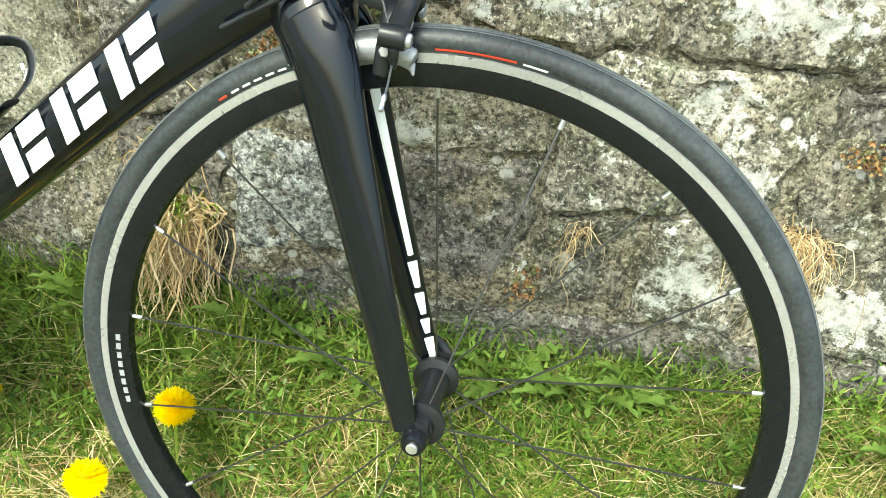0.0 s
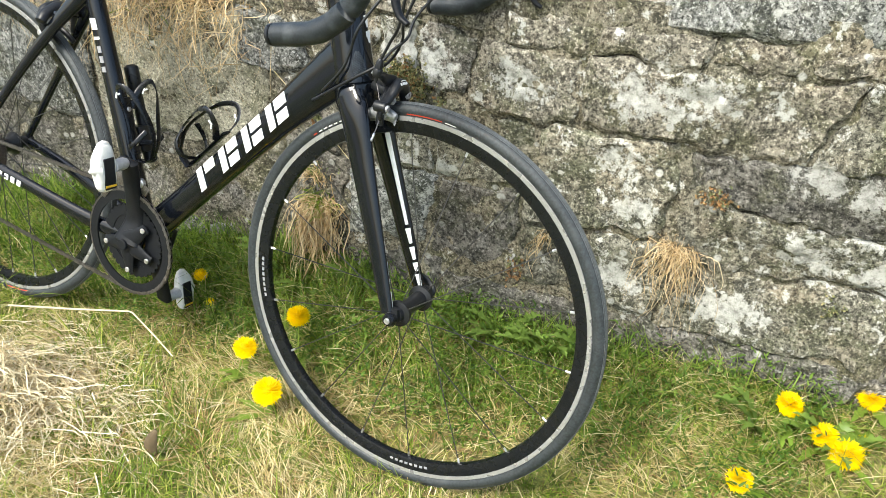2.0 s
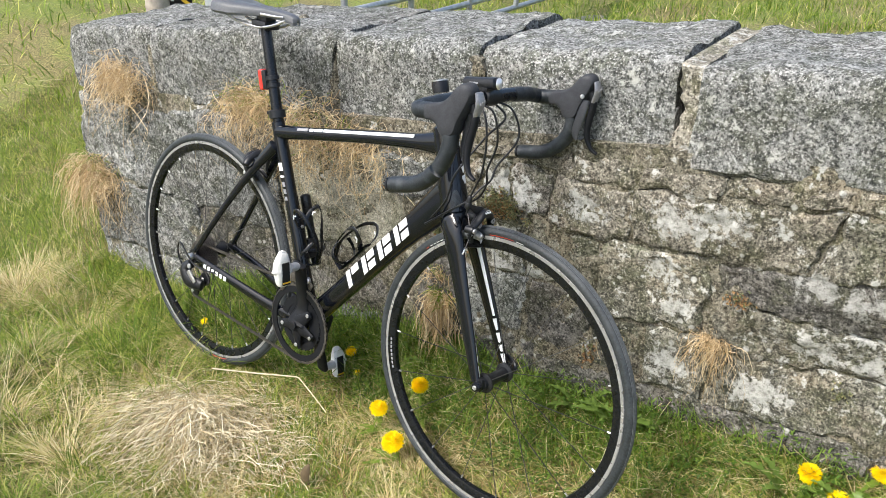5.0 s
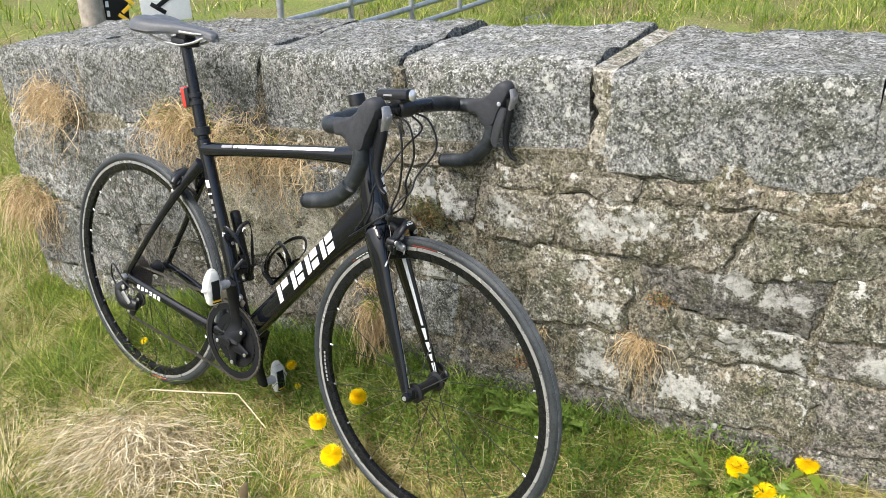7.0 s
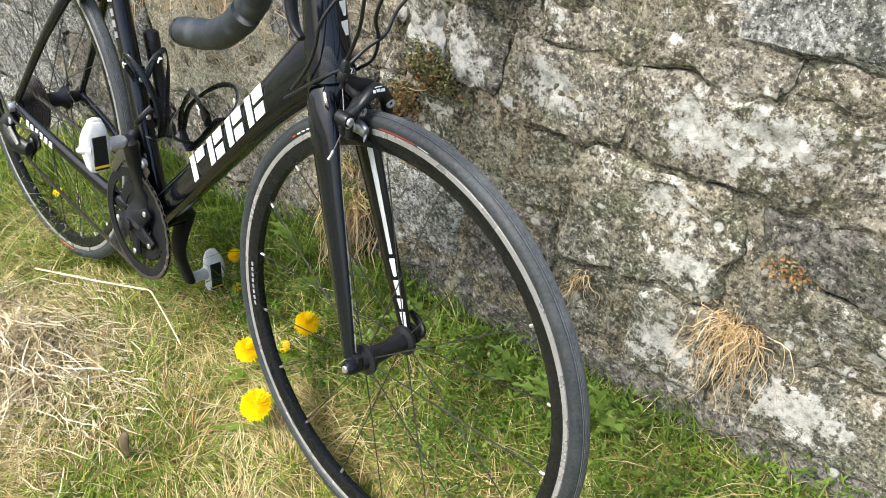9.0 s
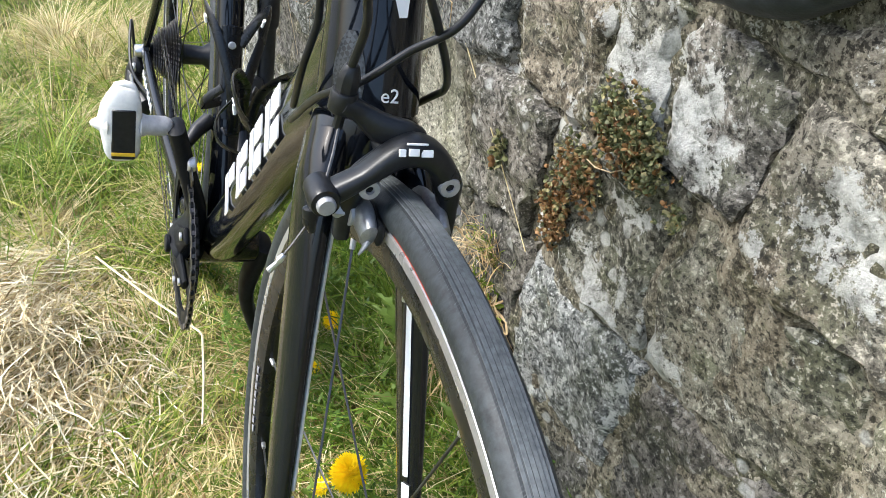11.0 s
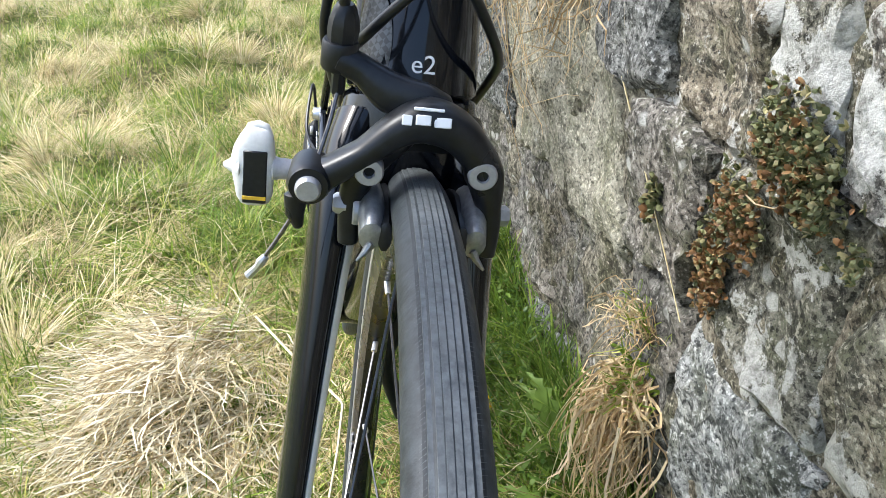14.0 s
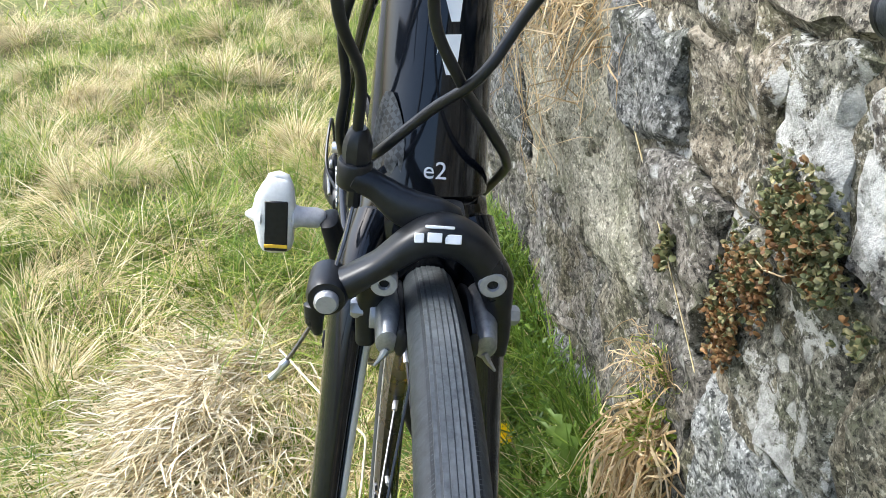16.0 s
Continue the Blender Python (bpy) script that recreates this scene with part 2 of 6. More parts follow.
# ---- the bicycle; x ahead, y towards the wall, z up in its own plane ----
def bicycle():
    bike = empty("bicycle", pose(0.0268, 0.0742, -0.0293, -8.31, -1.80, -7.19), "glossy black road bicycle with white markings leaning against the stone wall", "bicycle")
    RA, FA, BB = np.array((0.0, 0, 0.340)), np.array((1.004, 0.0035, 0.338)), np.array((0.424, 0, 0.275))
    HT, HB = np.array((0.806, 0, 0.850)), np.array((0.8545, 0.0, 0.679))
    SJ, ST = np.array((0.276, 0, 0.738)), np.array((0.213, 0, 0.986))

    # frame
    part("seat_tube", sweep([BB, BB * 0.6 + SJ * 0.4, SJ + (SJ - BB) * 0.05], [(0.019, 0.024), (0.0165, 0.018), (0.0165, 0.018)], 16), PAINT, bike)
    part("top_tube", sweep(spline([SJ, (0.40, 0, 0.757), (0.60, 0, 0.788), (0.74, 0, 0.806), HT - (0.0, 0, 0.035)], 4), [(0.017, 0.019), (0.0165, 0.015), (0.019, 0.0155), (0.021, 0.018), (0.02, 0.027)], 18, square=0.8), PAINT, bike)
    part("down_tube", sweep(spline([BB + (0.0, 0, 0.005), (0.56, 0, 0.42), (0.72, 0, 0.588), HB + (-0.008, 0, 0.035)], 4), [(0.028, 0.027), (0.026, 0.026), (0.0265, 0.030), (0.025, 0.044)], 20, square=0.85), PAINT, bike)
    axis = (HT - HB) / np.linalg.norm(HT - HB)
    head = part("head_tube", sweep([HB, HB + axis * 0.03, HB + axis * 0.09, HT - axis * 0.02, HT], [(0.0315, 0.034), (0.030, 0.033), (0.027, 0.030), (0.0255, 0.028), (0.0245, 0.027)], 24), PAINT, bike)
    part("bottom_bracket_shell", lathe([(0.021, -0.043), (0.024, -0.039), (0.025, 0), (0.024, 0.039), (0.021, 0.043)], BB, n=28), PAINT, bike)
    for s in (-1, 1):
        part("chainstay", sweep(spline([BB + (-0.01, s * 0.026, -0.004), (0.30, s * 0.040, 0.285), (0.14, s * 0.058, 0.318), RA + (0.012, s * 0.066, 0.0)], 4), [(0.010, 0.019), (0.009, 0.016), (0.008, 0.013), (0.007, 0.011)], 14), PAINT, bike)
        part("seatstay", sweep(spline([SJ + (-0.004, s * 0.012, -0.035), (0.215, s * 0.031, 0.633), (0.12, s * 0.051, 0.510), RA + (0.006, s * 0.066, 0.012)], 4), [(0.013, 0.018), (0.009, 0.012), (0.0068, 0.009), (0.006, 0.008)], 12), PAINT, bike)
        part("dropout", slab([(-0.012, -0.014), (0.014, -0.018), (0.022, 0.004), (0.012, 0.02), (-0.006, 0.018), (-0.016, 0.004)], 0.007, RA + (0, s * 0.066, 0), (1, 0, 0), (0, 0, 1)), BLACK, bike)
    part("seatstay_bridge", sweep([(0.222, -0.03, 0.655), (0.228, 0, 0.662), (0.222, 0.03, 0.655)], 0.009, 10, side=(1, 0, 0)), PAINT, bike)
    way = (ST - SJ) / np.linalg.norm(ST - SJ)
    part("seatpost", sweep([SJ + way * 0.005, SJ + way * 0.15, ST], [0.0142, 0.0138, 0.0135], 18), CARBON, bike)
    part("seat_clamp", lathe([(0.016, -0.011), (0.021, -0.009), (0.021, 0.009), (0.0165, 0.011)], SJ + way * 0.045, way, 24), BLACK, bike)
    part("clamp_bolt", rod(SJ + way * 0.045 + (-0.022, -0.012, 0), SJ + way * 0.045 + (-0.022, 0.012, 0), 0.005), BLACK, bike)

    # fork
    part("fork_crown", sweep([HB - axis * 0.004, HB - axis * 0.03, HB - axis * 0.055], [(0.0318, 0.0345), (0.0365, 0.0325), (0.0385, 0.024)], 28), PAINT, bike)
    for s in (-1, 1):
        blade = spline([HB - axis * 0.02 + (0.002, s * 0.022, 0), (0.8805, s * 0.031, 0.635), (0.904, s * 0.0365, 0.575), (0.934, s * 0.042, 0.4975), (0.966, s * 0.0475, 0.415), (0.9935, s * 0.053, 0.344)], 5)
        leg = part("fork_leg", sweep(blade, [(0.015, 0.027), (0.0125, 0.026), (0.0100, 0.022), (0.0085, 0.018), (0.0072, 0.0145), (0.0065, 0.011)], 18), PAINT, bike)
        for u0, u1 in ((0.24, 0.70), (0.715, 0.775), (0.79, 0.845), (0.86, 0.90), (0.915, 0.985)):
            i0, i1 = u0 * (len(blade) - 1), u1 * (len(blade) - 1)
            pts = [np.array([np.interp(i, range(len(blade)), blade[:, k]) for k in range(3)]) for i in np.linspace(i0, i1, 6)]
            wide = np.interp(np.linspace(u0, u1, 6), (0, 0.2, 0.4, 0.6, 0.8, 1), (0.015, 0.0125, 0.0100, 0.0085, 0.0072, 0.0065))
            front = np.interp(np.linspace(u0, u1, 6), (0, 0.2, 0.4, 0.6, 0.8, 1), (0.027, 0.026, 0.022, 0.018, 0.0145, 0.011)) * 0.62
            line = [p + (0.93 * d, -s * (w * 0.79 + 0.0006), 0.36 * d) for p, w, d in zip(pts, wide, front)]
            part("stripe", sweep(line, [(0.0012, 0.0046), (0.0012, 0.0027)], 8, (0.33, -s * 0.94, 0.13), False), WHITE, leg, "white stripe")
        part("fork_end", slab([(-0.012, 0.016), (-0.010, -0.008), (0.004, -0.014), (0.012, -0.004), (0.008, 0.016)], 0.007, FA + (0, s * 0.055, 0), (1, 0, 0), (0, 0, 1)), BLACK, bike)

    # wheels
    def wheel(name, c, count, first, crossed, flange_l, flange_r):
        rim = part(name, lathe([(0.3085, -0.0095), (0.299, -0.0092), (0.289, -0.006), (0.287, 0), (0.289, 0.006), (0.299, 0.0092), (0.3085, 0.0095), (0.3085, 0.0)], c, n=120, closed=True), CARBON, bike, "black spoked road wheel with a silver brake track")
        for s in (-1, 1):
            part("brake_track", lathe([(0.3078, s * 0.0090), (0.3082, s * 0.0098), (0.3146, s * 0.0102), (0.3156, s * 0.0085)][::s], c, n=120, closed=True), TRACK, rim, "silver machined brake track")
        section = [(0.3237 + 0.0117 * math.cos(a), 0.0127 * math.sin(a)) for a in np.linspace(-2.55, 2.55, 29)]
        tyre = part("tyre", lathe(section, c, n=160, ends=False), RUBBER, rim, "worn black road tyre")
        for h in (-0.0058, -0.0035, -0.00117, 0.00117, 0.0035, 0.0058):
            r = 0.3237 + 0.0117 * math.sqrt(1 - (h / 0.0122) ** 2)
            part("tread_rib", lathe([(r - 0.001, h - 0.00105), (r + 0.0003, h - 0.00095), (r + 0.0003, h + 0.00095), (r - 0.001, h + 0.00105)], c, n=160, closed=True), TREAD, tyre)
        for side in (-1, 1):
            part("tread_groove", lathe([(0.3237 + 0.0117 * math.sqrt(1 - (h / 0.0122) ** 2) + 0.00025, side * h) for h in (0.0069, 0.0074, 0.0080)], c, n=160, ends=False), GROOVE, tyre)
            v, f = [], []
            for k in range(1100):
                a = 2 * math.pi * k / 1100
                for h, lag in ((0.0070, 0.0), (0.0088, 0.0030)):
                    q = 0.3237 + 0.0117 * math.sqrt(1 - (h / 0.0122) ** 2)
                    for lift, turn in ((0.0, -0.0013), (0.0003, 0.0), (0.0, 0.0013)):
                        b = a + lag * side + turn
                        v.append(c + np.array(((q + lift) * math.cos(b), side * h, (q + lift) * math.sin(b))))
                i = 6 * k
                f += [(i, i + 1, i + 4, i + 3), (i + 1, i + 2, i + 5, i + 4)]
            tagged(part("herringbone_tread", (v, f), TREAD, tyre, smooth=False), kind="stuff")
        for k in range(count):
            a = radians(first + 360.0 * k / count)
            s = 1 if k % 2 else -1
            fl, rad = (flange_l if s > 0 else -flange_r), (0.022 if crossed else 0.019)
            b = a + (radians(78) * (1 if (k // 2) % 2 else -1) if crossed else 0.0)
            top = c + np.array((0.2865 * math.cos(a), 0, 0.2865 * math.sin(a)))
            root = c + np.array((rad * math.cos(b), fl, rad * math.sin(b)))
            spoke = part("spoke", rod(top, root, 0.00095, 5), STEEL, rim)
            d = (root - top) / np.linalg.norm(root - top)
            part("nipple", rod(top - d * 0.004, top + d * 0.007, 0.0021, 8), ALLOY, spoke, "silver nipple")
        return rim

    front = wheel("front_wheel", FA, 18, -1.6, False, 0.036, 0.036)
    part("hub", lathe([(0.009, -0.050), (0.0125, -0.048), (0.0135, -0.041), (0.022, -0.039), (0.022, -0.034), (0.0145, -0.031), (0.0125, 0), (0.0145, 0.031), (0.022, 0.034), (0.022, 0.039), (0.0135, 0.041), (0.0125, 0.048), (0.009, 0.050)], FA, n=32), BLACK, front, "black hub")
    part("skewer_nut", lathe([(0.0085, -0.014), (0.011, -0.010), (0.0115, -0.002), (0.009, 0.0)], FA + (0, -0.058, 0), n=20), CARBON, front)
    part("skewer_tip", disc(FA + (0, -0.073, 0), (0, 1, 0), 0.005, 0.003), ALLOY, front, "silver skewer end")
    part("skewer_lever", sweep(spline([FA + (0, 0.060, 0), FA + (0.004, 0.068, 0.004), FA + (-0.010, 0.070, 0.016), FA + (-0.022, 0.066, 0.026)], 4), [(0.009, 0.009), (0.006, 0.008), (0.004, 0.009), (0.003, 0.006)], 10), BLACK, front)
    rear = wheel("rear_wheel", RA, 24, 4.0, True, 0.034, 0.017)
    part("hub", lathe([(0.011, -0.060), (0.015, -0.056), (0.015, -0.022), (0.026, -0.020), (0.026, -0.015), (0.016, -0.011), (0.0145, 0.02), (0.024, 0.032), (0.024, 0.037), (0.014, 0.041), (0.011, 0.062)], RA, n=32), BLACK, rear, "black hub")
    part("skewer_nut", lathe([(0.0085, -0.012), (0.010, -0.009), (0.010, 0.0)], RA + (0, -0.070, 0), n=20), ALLOY, rear)
    for k in range(11):
        r = 0.0225 + 0.0031 * k
        pts = [(r + (0.0014 if i % 2 else -0.0022)) for i in range(4 * (12 + k))]
        t = [2 * math.pi * i / len(pts) for i in range(len(pts))]
        part("sprocket", slab([(q * math.cos(w), q * math.sin(w)) for q, w in zip(pts, t)], 0.0016, RA + (0, -0.0545 + 0.0033 * k, 0), (1, 0, 0), (0, 0, 1)), CHAINSTEEL, rear, smooth=False)

    # tyre and rim marks: plain bars where lettering stands
    def arc(c, r0, r1, y, a0, a1, name, mat, parent, label, lift=0.0):
        pts = [c + np.array((0.5 * (r0 + r1) * math.cos(a), y, 0.5 * (r0 + r1) * math.sin(a))) for a in np.linspace(radians(a0), radians(a1), 8)]
        part(name, sweep(pts, [(0.0008, abs(r1 - r0) / 2)] * 2, 8, round_ends=False), mat, parent, label)

    tyre_f, tyre_r = [o for o in front.children if o.name.startswith("tyre")][0], [o for o in rear.children if o.name.startswith("tyre")][0]
    arc(FA, 0.3180, 0.3232, -0.0112, 87.5, 98.5, "mark", REDMARK, tyre_f, "red bar printed on the tyre wall")
    arc(FA, 0.3180, 0.3230, -0.0112, 83.2, 86.6, "mark", WHITE, tyre_f, "white bar printed on the tyre wall")
    for a in (120.0, 122.0, 124.0, 126.0, 128.0):
        arc(FA, 0.3180, 0.3228, -0.0112, a, a + 1.3, "mark", WHITE, tyre_f, "white bar printed on the tyre wall")
    arc(FA, 0.3180, 0.3230, -0.0112, 130.2, 131.6, "mark", REDMARK, tyre_f, "red bar printed on the tyre wall")
    arc(RA, 0.3180, 0.3232, -0.0112, -88, -76, "mark", REDMARK, tyre_r, "red bar printed on the tyre wall")
    for a in range(8):
        arc(FA, 0.2955, 0.3005, -0.0090, -88 + 1.9 * a, -86.9 + 1.9 * a, "mark", GREYMARK, front, "grey bar printed on the rim")
        arc(FA, 0.2955, 0.3005, -0.0090, 182 + 1.9 * a, 183.2 + 1.9 * a, "mark", GREYMARK, front, "grey bar printed on the rim")

    # cranks, chain and gears
    R_END, L_END = np.array((0.441, -0.064, 0.443)), np.array((0.405, 0.066, 0.104))
    for r, y, teeth in ((0.103, -0.046, 50), (0.071, -0.038, 34)):
        out = []
        for i in range(teeth * 4):
            t = 2 * math.pi * i / (teeth * 4)
            q = r + (0.0014, 0.0026, 0.0014, -0.002)[i % 4]
            out.append((q, t))
        geo_v, geo_f = [], []
        m = len(out)
        for yy in (-0.0016, 0.0016):
            geo_v += [BB + (q * math.cos(t), y + yy, q * math.sin(t)) for q, t in out]
            geo_v += [BB + ((r - 0.019) * math.cos(t), y + yy, (r - 0.019) * math.sin(t)) for q, t in out]
        for i in range(m):
            j = (i + 1) % m
            geo_f += [(i, j, m + j, m + i), (2 * m + i, 3 * m + i, 3 * m + j, 2 * m + j), (i, 2 * m + i, 2 * m + j, j), (m + i, m + j, 3 * m + j, 3 * m + i)]
        ring = part("chainring", (geo_v, geo_f), MATTE, bike, "black toothed chainring", False)
        if teeth == 50:
            part("tooth_edge", lathe([(0.1005, -0.0024), (0.1035, -0.0022), (0.1035, 0.0022), (0.1005, 0.0024)], BB + (0, y, 0), n=100, closed=True), CHAINSTEEL, ring)
    up = (R_END - BB - (0, -0.062, 0))
    up = up / np.linalg.norm(up)
    part("crank_arm", sweep(spline([BB + (0, -0.052, 0), BB * 0.75 + R_END * 0.25 + (0, -0.017, 0), BB * 0.4 + R_END * 0.6 + (0, -0.008, 0), R_END], 4), [(0.012, 0.031), (0.0115, 0.024), (0.0105, 0.019), (0.010, 0.0185)], 16, square=0.75), MATTE, bike)
    for a in (43, 338, 272, 193):
        t = radians(a)
        u = np.array((math.cos(t), 0, math.sin(t)))
        part("spider_arm", sweep([BB + u * 0.006 + (0, -0.052, 0), BB + u * 0.030 + (0, -0.051, 0), BB + u * 0.046 + (0, -0.049, 0), BB + u * 0.060 + (0, -0.048, 0)], [(0.007, 0.024), (0.006, 0.015), (0.005, 0.011), (0.004, 0.010)], 14), MATTE, bike)
        part("chainring_bolt", disc(BB + u * 0.055 + (0, -0.0545, 0), (0, 1, 0), 0.0050, 0.003, 16), ALLOY, bike, "silver bolt")
    # added dark ring behind the arms, makes the openings between them dark
    part("gap_backing", lathe([(0.030, -0.002), (0.062, -0.002), (0.062, 0.002), (0.030, 0.002)], BB + (0, -0.036, 0), n=40, closed=True), MATTE, bike)
    part("crank_bolt", disc(BB + (0, -0.064, 0), (0, 1, 0), 0.011, 0.006, 24), MATTE, bike)
    part("crank_arm", sweep(spline([BB + (0, 0.052, 0), BB * 0.5 + L_END * 0.5 + (0, 0.006, 0), L_END], 4), [(0.011, 0.022), (0.0095, 0.018), (0.009, 0.017)], 16, square=0.75), MATTE, bike)

    def pedal(at, s, turn):
        m = Matrix.Translation(at) @ Matrix.Rotation(radians(turn), 4, "Y")
        body = part("pedal", sweep([m @ Vector((x, s * y, 0)) for x, y in ((-0.038, 0.054), (-0.030, 0.0545), (-0.012, 0.056), (0.004, 0.057), (0.018, 0.056), (0.030, 0.0535), (0.040, 0.052))], [(0.015, 0.008), (0.0185, 0.0115), (0.0205, 0.0125), (0.0235, 0.0125), (0.0210, 0.0120), (0.0175, 0.0100), (0.0130, 0.0070)], 20, side=tuple(m.to_3x3() @ Vector((0, 1, 0))), square=0.62), OFFWHITE, bike, "scuffed white clipless pedal")
        part("pedal_nose", sweep([m @ Vector(q) for q in ((0.032, s * 0.042, 0.0), (0.042, s * 0.046, 0.001), (0.044, s * 0.053, 0.001), (0.042, s * 0.060, 0.001), (0.032, s * 0.064, 0.0))], 0.0050, 10, side=(0, 0, 1)), OFFWHITE, body)
        part("pedal_spindle", sweep([m @ Vector((0, s * y, 0)) for y in (0.006, 0.012, 0.030, 0.036)], [0.0085, 0.0108, 0.0110, 0.013], 16, side=(1, 0, 0)), SPINDLE, body, "grey spindle")
        part("end_cap", sweep([m @ Vector((0, s * y, 0)) for y in (0.070, 0.078, 0.086)], [0.014, 0.008, 0.003], 14, side=(1, 0, 0)), OFFWHITE, body)
        part("tread_plate", rounded((0.056, 0.024, 0.0030), 0.0012, m @ Matrix.Translation((-0.008, s * 0.054, 0.0114)), 1), BLACK, body, "black plate")
        part("tread_plate", rounded((0.056, 0.024, 0.0030), 0.0012, m @ Matrix.Translation((-0.008, s * 0.054, -0.0114)), 1), BLACK, body, "black plate")
        part("mark", rounded((0.004, 0.024, 0.0008), 0.0003, m @ Matrix.Translation((-0.030, s * 0.054, 0.0129)), 1), YELLOWMARK, body, "yellow bar")
        part("mark", rounded((0.004, 0.024, 0.0008), 0.0003, m @ Matrix.Translation((-0.030, s * 0.054, -0.0129)), 1), YELLOWMARK, body, "yellow bar")
        for k in range(5):
            part("mark", rounded((0.0026, 0.004, 0.0008), 0.0003, m @ Matrix.Translation((0.008 + 0.004 * k - 0.008, s * 0.058, 0.0130)), 1), GREYMARK, body, "grey bar")

    pedal(Vector(R_END), -1, -96)
    pedal(Vector(L_END), 1, -100)

    # chain: links round the big ring and a middle sprocket, through the derailleur
    RD_UP, RD_LOW = np.array((0.030, -0.047, 0.276)), np.array((-0.022, -0.045, 0.226))
    r1, r2 = 0.103, 0.036
    line = [RA + (r2 * math.cos(radians(a)), -0.044, r2 * math.sin(radians(a))) for a in range(200, 75, -15)]
    line += [BB + (r1 * math.cos(radians(a)), -0.046, r1 * math.sin(radians(a))) for a in range(95, -106, -8)]
    line += [RD_LOW + (0.019 * math.cos(radians(a)), 0, 0.019 * math.sin(radians(a))) for a in (-85, -130, -180, -225)]
    line += [RD_UP + (0.019 * math.cos(radians(a)), 0, 0.019 * math.sin(radians(a))) for a in (-45, 0, 45, 90)]
    line += [RA + (r2 * math.cos(radians(200)), -0.044, r2 * math.sin(radians(200)))]
    line = np.array(line)
    seg = np.r_[0, np.cumsum(np.linalg.norm(np.diff(line, axis=0), axis=1))]
    links = []
    for i, s in enumerate(np.arange(0, seg[-1] - 0.0127, 0.0127)):
        a, b = (np.array([np.interp(q, seg, line[:, k]) for k in range(3)]) for q in (s, s + 0.0127))
        for y in ((-0.0026, 0.0026) if i % 2 else (-0.0017, 0.0017)):
            links.append(sweep([a + (0, y, 0), (a + b) / 2 + (0, y, 0), b + (0, y, 0)], [(0.0006, 0.0042), (0.0006, 0.003), (0.0006, 0.0042)], 6, round_ends=True))
    tagged(part("chain", join(*links), CHAINSTEEL, bike, "oily steel chain", False), kind="stuff")

    # rear derailleur
    rd = part("rear_derailleur", sweep(spline([RA + (0.0, -0.072, -0.022), (-0.018, -0.080, 0.300), (0.000, -0.080, 0.270), (0.040, -0.066, 0.262)], 4), [(0.011, 0.014), (0.013, 0.017), (0.014, 0.021), (0.011, 0.016)], 12), BLACK, bike, "black rear derailleur")
    part("cage_plate", sweep([RD_UP + (0, -0.007, 0), RD_LOW + (0, -0.007, 0)], [(0.0015, 0.014), (0.0015, 0.013)], 12), BLACK, rd)
    part("cage_plate", sweep([RD_UP + (0, 0.006, 0), RD_LOW + (0, 0.006, 0)], [(0.0012, 0.013), (0.0012, 0.012)], 12), BLACK, rd)
    for c in (RD_UP, RD_LOW):
        part("jockey_wheel", disc(c, (0, 1, 0), 0.019, 0.004, 22), BLACK, rd)
        part("jockey_bolt", disc(c + (0, -0.0095, 0), (0, 1, 0), 0.005, 0.003, 14), ALLOY, rd, "silver bolt")
    part("hanger_bolt", disc(RA + (0.004, -0.082, -0.026), (0, 1, 0), 0.007, 0.005, 18), ALLOY, rd, "silver bolt")
    part("link_plate", sweep([(0.004, -0.086, 0.300), (0.028, -0.082, 0.272)], [(0.003, 0.010), (0.003, 0.008)], 10), ALLOY, rd, "polished link plate")
    part("cable_housing", sweep(spline([(0.13, -0.062, 0.318), (0.04, -0.088, 0.328), (-0.032, -0.086, 0.375), (-0.050, -0.080, 0.330), (-0.018, -0.078, 0.290)], 6), 0.0024, 8), BLACK, rd)
    # front derailleur
    fd = part("front_derailleur", sweep(spline([(0.355, -0.049, 0.352), (0.392, -0.050, 0.395), (0.44, -0.048, 0.400), (0.468, -0.046, 0.386)], 4), [(0.0015, 0.009), (0.0015, 0.013), (0.0015, 0.010)], 10), CHAINSTEEL, bike, "front derailleur")
    part("mount", sweep([(0.378, -0.020, 0.420), (0.388, -0.034, 0.412), (0.404, -0.046, 0.402)], [(0.010, 0.012), (0.009, 0.010), (0.006, 0.008)], 10), BLACK, fd)
    part("mount_bolt", disc((0.452, -0.046, 0.402), (0, 1, 0), 0.0085, 0.010, 18), ALLOY, fd, "silver bolt")

    # saddle
    prof = [(0.050, 0.012, 1.038), (0.054, 0.045, 1.043), (0.070, 0.065, 1.051), (0.095, 0.070, 1.050), (0.140, 0.060, 1.044), (0.185, 0.040, 1.041), (0.230, 0.026, 1.039), (0.290, 0.020, 1.036), (0.335, 0.017, 1.030), (0.352, 0.012, 1.024), (0.356, 0.003, 1.020)]
    v, cols = [], 17
    prof = [(0.055 + 0.90 * (x - 0.050), w, z) for x, w, z in prof]
    for x, w, z in prof:
        for k in range(cols):
            a = math.pi * (k / (cols - 1)) - math.pi / 2
            y = w * math.sin(a)
            drop = 0.010 + 0.34 * w
            sag = 0.006 * math.exp(-(y / 0.010) ** 2) if 0.07 < x < 0.30 else 0.0
            v.append((x, y, z - drop * (1 - max(0.0, math.cos(a)) ** 0.5) - sag))
    n = len(v)
    v += [(x, y * 0.93, z - 0.006) for x, y, z in v]
    rows = len(prof)
    f = grid_faces(rows, cols) + [tuple(n + i for i in q[::-1]) for q in grid_faces(rows, cols)]
    rim_i = [i * cols for i in range(rows)] + [(rows - 1) * cols + k for k in range(1, cols)] + [i * cols + cols - 1 for i in range(rows - 2, -1, -1)] + [k for k in range(cols - 2, 0, -1)]
